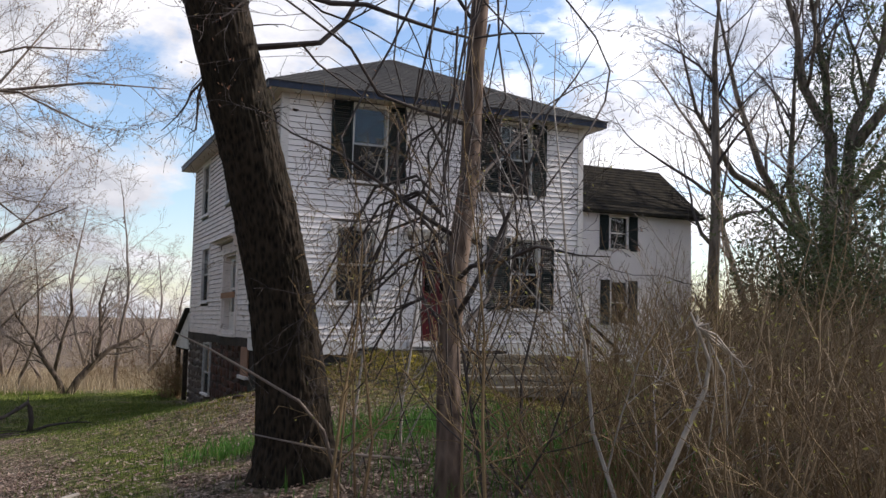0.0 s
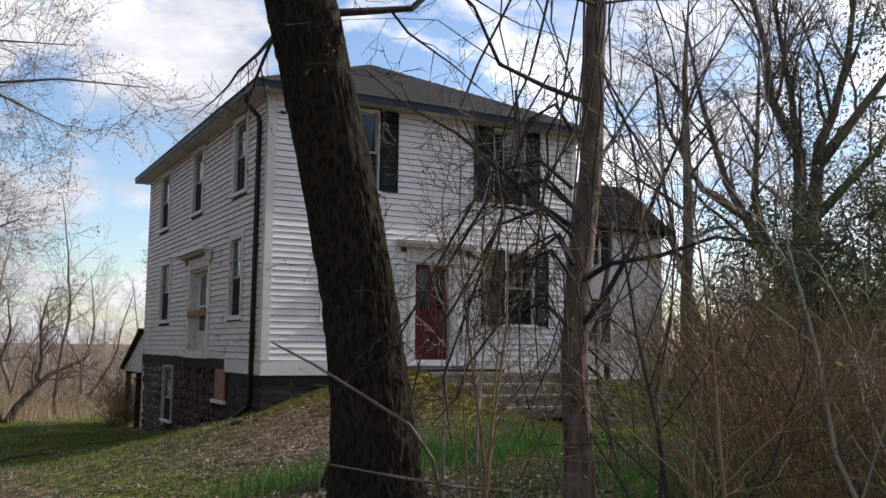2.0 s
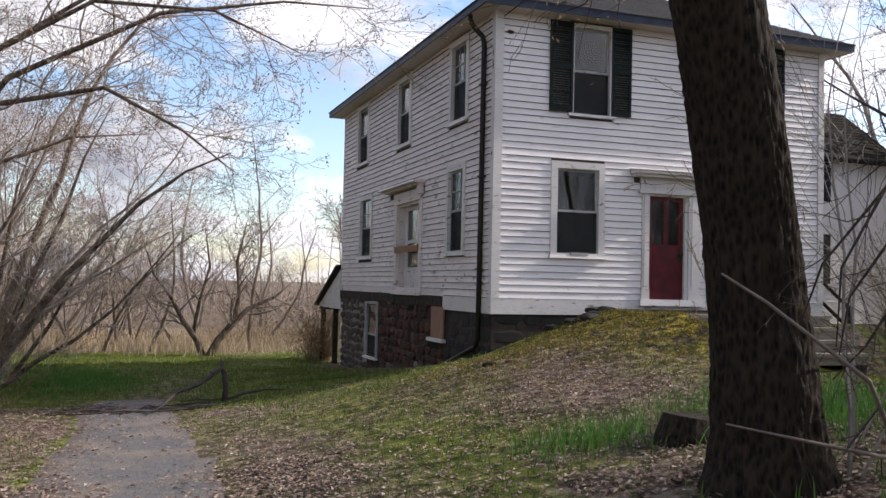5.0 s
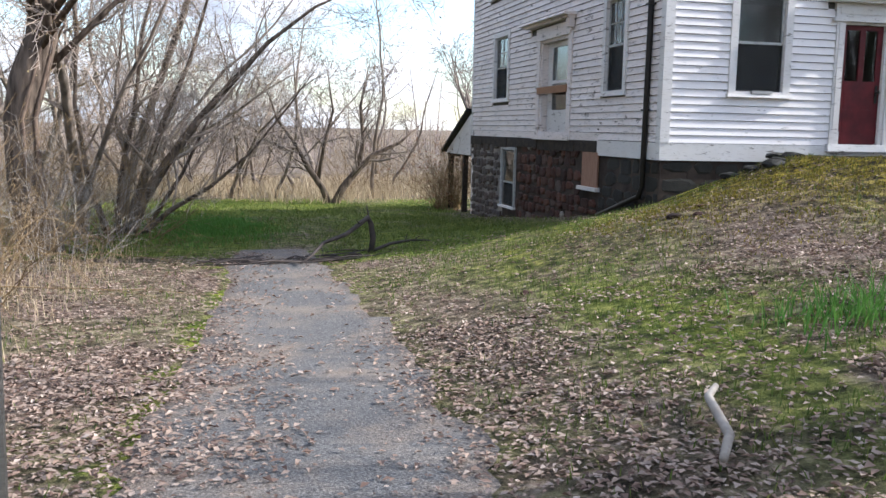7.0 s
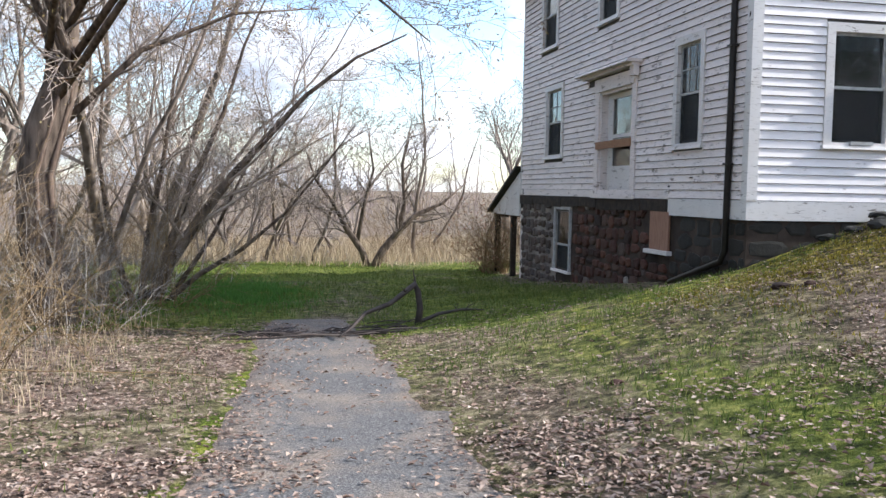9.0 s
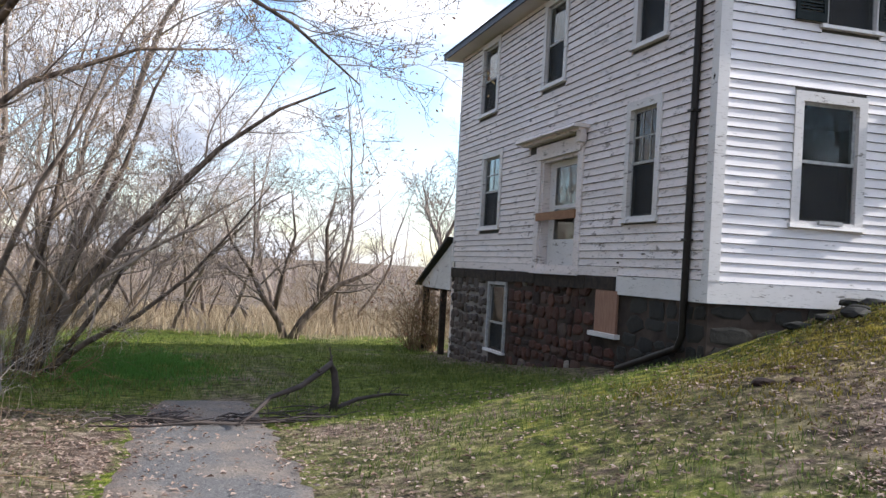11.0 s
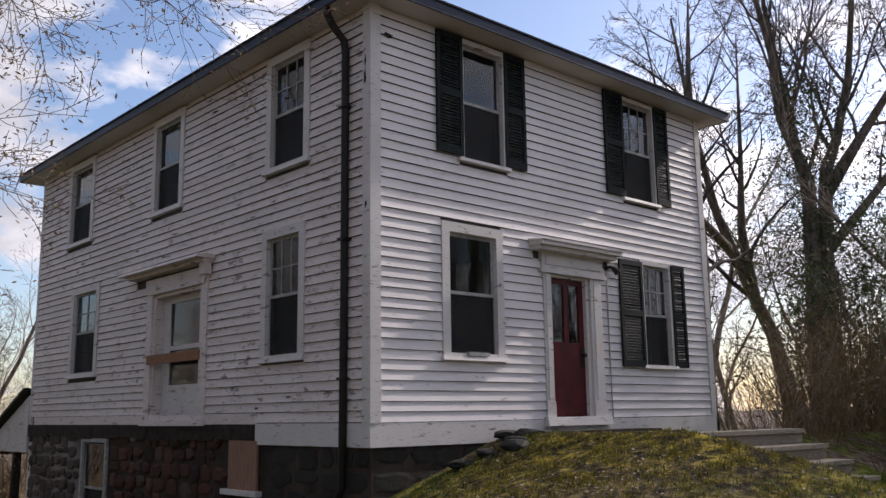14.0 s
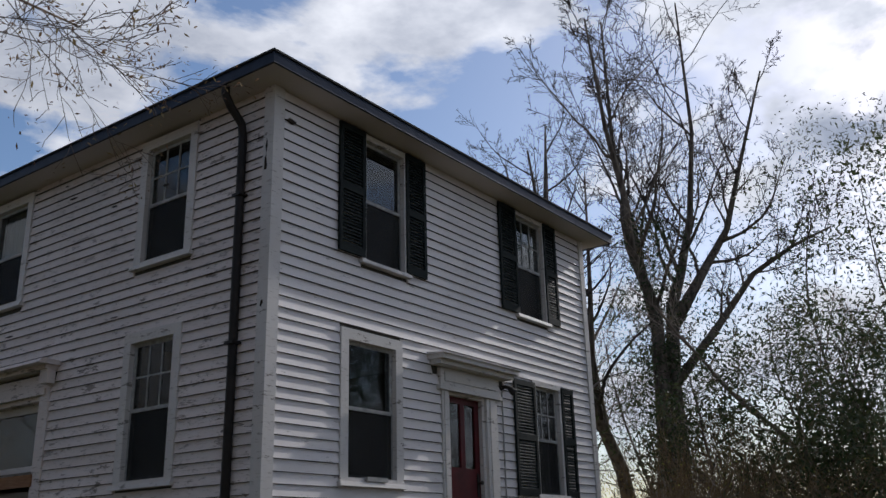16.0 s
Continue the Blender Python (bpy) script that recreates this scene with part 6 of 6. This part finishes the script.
tree("porch_vine_shrub", g, (5.7, 31.5, ground_z(5.7, 31.5)), twig_dark, twig_brown, "tangled bare vine climbing the porch post", g.leaves(1, 0.06, 0.12, g.tips[::2]), dead_leaf_mat, "")

# ---- fallen branch on the drive ----
stick = thing("fallen_branch", "dark crooked fallen branch lying on the driveway", "branch", (1.22, 19.05, ground_z(1.22, 19.05)))
g = Grow(230, (5, 3), (0.11, 0.4), (45, 45), (0.0, 0.0, 0.0), 0.12, split=0, sides=(7, 4, 3), bare=(0.3, 0.1))
g.line([(0.03, 0.0, 0.02), (0.06, 0.02, 0.25), (0.02, 0.0, 0.50), (-0.03, 0.0, 0.60), (-0.18, -0.1, 0.50), (-0.42, -0.3, 0.36), (-0.8, -0.55, 0.26), (-1.02, -0.85, 0.10), (-1.2, -1.05, 0.02)], [0.055, 0.05, 0.046, 0.046, 0.04, 0.035, 0.028, 0.022, 0.012], 0)
g.line([(0.0, 0.0, 0.03), (0.4, 0.35, 0.12), (0.85, 0.75, 0.13), (1.15, 0.95, 0.10), (1.4, 1.2, 0.05)], [0.03, 0.028, 0.02, 0.014, 0.008], 0)
g.line([(-1.15, -1.0, 0.03), (-1.6, -1.2, 0.08), (-2.1, -1.3, 0.05), (-2.7, -1.25, 0.04)], [0.018, 0.016, 0.012, 0.007], 0)
part("limb", g.trunk, twig_dark, stick, "", True)
part("crown", g.crown, twig_dark, stick)

# broken twigs strewn where the drive ends
q = np.random.default_rng(61)
acc = Acc()
for _ in range(46):
    x, y, a = q.uniform(-1.4, 1.0), 18.25 + abs(q.normal(0, 0.35)), q.normal(0, 0.6)
    ln, z = q.uniform(0.12, 0.55), ground_z(x, y) + 0.035
    c, s_ = math.cos(a) * ln, math.sin(a) * ln
    acc.tube([(x - c, y - s_, z), (x - 0.3 * c + q.normal(0, 0.03), y - 0.3 * s_, z + q.uniform(0.0, 0.06)), (x + 0.4 * c, y + 0.4 * s_ + q.normal(0, 0.03), z + 0.02), (x + c, y + s_, z + q.uniform(0, 0.08))], [0.008, 0.010, 0.008, 0.004], 4)
tagged(new("broken_twigs", mesh_of("broken_twigs", acc, twig_dark)), "dark broken twigs strewn on the driveway", "twigs", kind="stuff")

# short log at the slope's foot
log = thing("log", "pale barkless log lying at the slope's foot", "log", (1.50, 8.7, ground_z(1.50, 8.7) + 0.05))
acc = Acc()
acc.tube([(0.24, 0.46, 0.06), (0.1, 0.3, 0.05), (0.0, 0.0, 0.03), (-0.12, -0.3, 0.04), (-0.3, -0.55, 0.02)], [0.019, 0.024, 0.027, 0.026, 0.022], 10)
part("bole", acc, twig_grey, log, "", True)

# wooden post at the drive's edge
acc = Acc()
zp = ground_z(-1.945, 8.2)
acc.box(-1.965, -1.925, 8.18, 8.22, zp - 0.2, 1.13)
acc.box(-1.97, -1.92, 8.175, 8.225, 1.13, 1.15)
post = thing("post", "grey weathered wooden post beside the driveway", "post", (-1.945, 8.2, zp))
wpart(post, "shaft", acc, timber_grey)

# stump behind the leaning tree
acc = Acc()
acc.tube([(0, 0, -0.2), (0, 0, 0.02), (0.01, 0, 0.12), (0.02, 0, 0.18), (0.02, 0, 0.19)], [0.34, 0.27, 0.24, 0.225, 0.20], 18)
stump = thing("stump", "low dark cut tree stump in the grass", "stump", (4.0, 9.5, ground_z(4.0, 9.5)))
part("wood", acc, bark_dark, stump)

# ---- loose ground cover ----
q = np.random.default_rng(44)
acc = Acc()
n_leaf = 0
while n_leaf < 100000:
    if q.uniform() < 0.55:
        x, y = q.uniform(-6, 9), q.uniform(3.0, 12.5)
    else:
        x, y = q.uniform(-7, 8), q.uniform(3.0, 20)
    if y > 17.7 and x > 5.5:
        continue
    mould, moss, grass = cover(x, y)
    l, r = drive_edges(min(max(y, -12), 20.6))
    on_road = l < x < r and y < 20.6
    dens = 0.15 + 0.85 * mould
    if on_road:
        e = min(x - l, r - x)
        dens = (1.0 * math.exp(-(x - l) / 0.6) if x - l < r - x else 0.9 * math.exp(-(r - x) / 0.24)) + 0.025
    dens *= 0.4 + 1.2 * max(0, 0.5 + noise.noise((x * 1.4, y * 1.4, 8.0)))
    if q.uniform() > dens:
        continue
    z = ground_z(x, y) + 0.012 + (0.02 if on_road else 0)
    s = q.uniform(0.011, 0.036)
    a = q.uniform(0, 6.28)
    t1, t2 = q.normal(0, 0.35, 2)
    ca, sa = math.cos(a), math.sin(a)
    lift = abs(t1) * s + 0.004
    curl = q.uniform(0.1, 0.5) * s
    P = [(-s, 0, 0), (0, -s * 0.6, curl), (s, 0, s * t1 * 0.6), (0, s * 0.6, curl + s * t2 * 0.5)]
    acc.add([(x + u * ca - v * sa, y + u * sa + v * ca, z + lift * 0.4 + w_) for u, v, w_ in P], [(0, 1, 2), (0, 2, 3)])
    n_leaf += 1
tagged(new("fallen_leaves", mesh_of("fallen_leaves", acc, litter_mat)), "dry brown fallen leaves strewn over the ground", "leaves", kind="stuff")


def blades(n, region, height, width, accept, seed):
    q = np.random.default_rng(seed)
    acc = Acc()
    made = tries = 0
    while made < n and tries < n * 12:
        tries += 1
        x, y = q.uniform(region[0], region[1]), q.uniform(region[2], region[3])
        if q.uniform() > accept(x, y):
            continue
        z = ground_z(x, y) - 0.01
        h = height * q.uniform(0.5, 1.2)
        a = q.uniform(0, 6.28)
        bx, by = q.normal(0, 0.3, 2) * h
        wx, wy = math.cos(a) * width, math.sin(a) * width
        acc.add([(x - wx, y - wy, z), (x + wx, y + wy, z), (x + bx * 0.4 + wx * 0.7, y + by * 0.4 + wy * 0.7, z + h * 0.6), (x + bx * 0.4 - wx * 0.7, y + by * 0.4 - wy * 0.7, z + h * 0.6), (x + bx, y + by, z + h)], [(0, 1, 2, 3), (3, 2, 4)])
        made += 1
    return acc


def lawn_ok(x, y):
    mould, moss, grass = cover(x, y)
    l, r = drive_edges(min(max(y, -12), 20.6))
    if (l - 0.05 < x < r + 0.1 and y < 20.7) or (x > 5.6 and y > 17.6):
        return 0.0
    return (1 - 0.85 * moss) * max(0.04, (1 - mould) * (0.25 + 0.9 * max(0, noise.noise((x * 0.7, y * 0.7, 1.0)) + 0.4)))


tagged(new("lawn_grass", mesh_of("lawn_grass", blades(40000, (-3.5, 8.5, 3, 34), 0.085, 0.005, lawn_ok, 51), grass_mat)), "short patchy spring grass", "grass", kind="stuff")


def moss_ok(x, y):
    return cover(x, y)[1] * max(0.0, 0.35 + noise.noise((x * 3.1, y * 3.1, 7.0))) if y < 17.5 else 0.0


tagged(new("moss_tufts", mesh_of("moss_tufts", blades(15000, (3.5, 11.5, 12.0, 17.5), 0.05, 0.008, moss_ok, 56), moss_leaf_mat)), "yellow-green moss tufts on the door mound", "moss", kind="stuff")


def clump_ok(x, y):
    return max(math.exp(-(((x - 3.5) / 0.55) ** 2 + ((y - 10.0) / 0.4) ** 2)), math.exp(-(((x - 5.6) / 1.1) ** 2 + ((y - 9.6) / 0.9) ** 2)), 0.8 * math.exp(-(((x - 6.4) / 1.6) ** 2 + ((y - 6.9) / 1.0) ** 2)),
               0.6 * math.exp(-(((x - 4.6) / 0.8) ** 2 + ((y - 3.4) / 0.8) ** 2)))


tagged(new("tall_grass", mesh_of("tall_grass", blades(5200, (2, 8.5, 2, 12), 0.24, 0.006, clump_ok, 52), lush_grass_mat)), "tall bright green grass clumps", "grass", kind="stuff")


def lush_ok(x, y):
    return math.exp(-(((x + 1.3) / 0.9) ** 2 + ((y - 25.5) / 2.6) ** 2)) * max(0.0, 0.5 + noise.noise((x * 1.6, y * 1.6, 3.0)))


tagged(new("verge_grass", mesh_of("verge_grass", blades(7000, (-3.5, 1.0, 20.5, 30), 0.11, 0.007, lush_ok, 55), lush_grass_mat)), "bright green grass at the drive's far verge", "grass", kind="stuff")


def reed_ok(x, y):
    return min(1.0, max(0.0, (y - 33.5 + 1.2 * noise.noise((x * 0.3, 0, 0))) / 3.0))


tagged(new("dead_reeds", mesh_of("dead_reeds", blades(24000, (-20, 16, 33, 48), 0.55, 0.011, reed_ok, 53), straw_mat)), "pale dead reeds beyond the lawn", "reeds", kind="stuff")


def weed_ok(x, y):
    l, r = drive_edges(min(max(y, -12), 20.6))
    return 0.0 if x > l - 1.3 or (y > 20 and x > -3) else 0.25 + 0.75 * max(0, noise.noise((x, y, 4.0)) + 0.35)


tagged(new("dry_weeds", mesh_of("dry_weeds", blades(3000, (-8, -1.3, 8, 22), 0.30, 0.004, weed_ok, 54), straw_mat)), "dry bent weeds among leaves", "weeds", kind="stuff")

# ---- pieces: clapboards and stones ----
STEP = 0.1236
clapboards(front, wall_front, HX0 + 0.13, HX1 - 0.12, Z_SIDE, Z_TOP, STEP, [W1, UL, UR, LR, FD, (8.62, 10.33, 3.95, 4.16)], white_front, 1)
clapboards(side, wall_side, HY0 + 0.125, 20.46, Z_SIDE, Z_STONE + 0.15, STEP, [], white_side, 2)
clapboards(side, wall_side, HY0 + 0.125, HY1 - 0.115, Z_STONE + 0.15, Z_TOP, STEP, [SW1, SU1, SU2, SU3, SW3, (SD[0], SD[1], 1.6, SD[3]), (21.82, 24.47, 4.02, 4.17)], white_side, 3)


def low_side(u):
    return ground_z(HX0, u) - 0.12


stone_face = Face((HX0 + 0.02, 0, 0), (0, 1, 0), (-1, 0, 0))
rubble(stone_face, 20.46, 26.5, -1.0, Z_STONE - 0.13, 0.205, 0.33, [BW, BD], stone_mat, 5, low_side)
rubble(stone_face, 26.5, HY1 - 0.02, -1.0, Z_STONE - 0.13, 0.21, 0.30, [BW], stone_grey, 15, low_side)
rubble(stone_face, HY0 + 0.04, 20.44, -0.2, Z_SKIRT, 0.24, 0.42, [BD], block_mat, 6, low_side, 0.022)
rubble(Face((0, HY0 + 0.02, 0), (1, 0, 0), (0, -1, 0)), HX0 + 0.04, 9.0, 0.3, Z_SKIRT, 0.3, 0.5, [], block_mat, 7, lambda u: ground_z(u, HY0) - 0.12, 0.022)
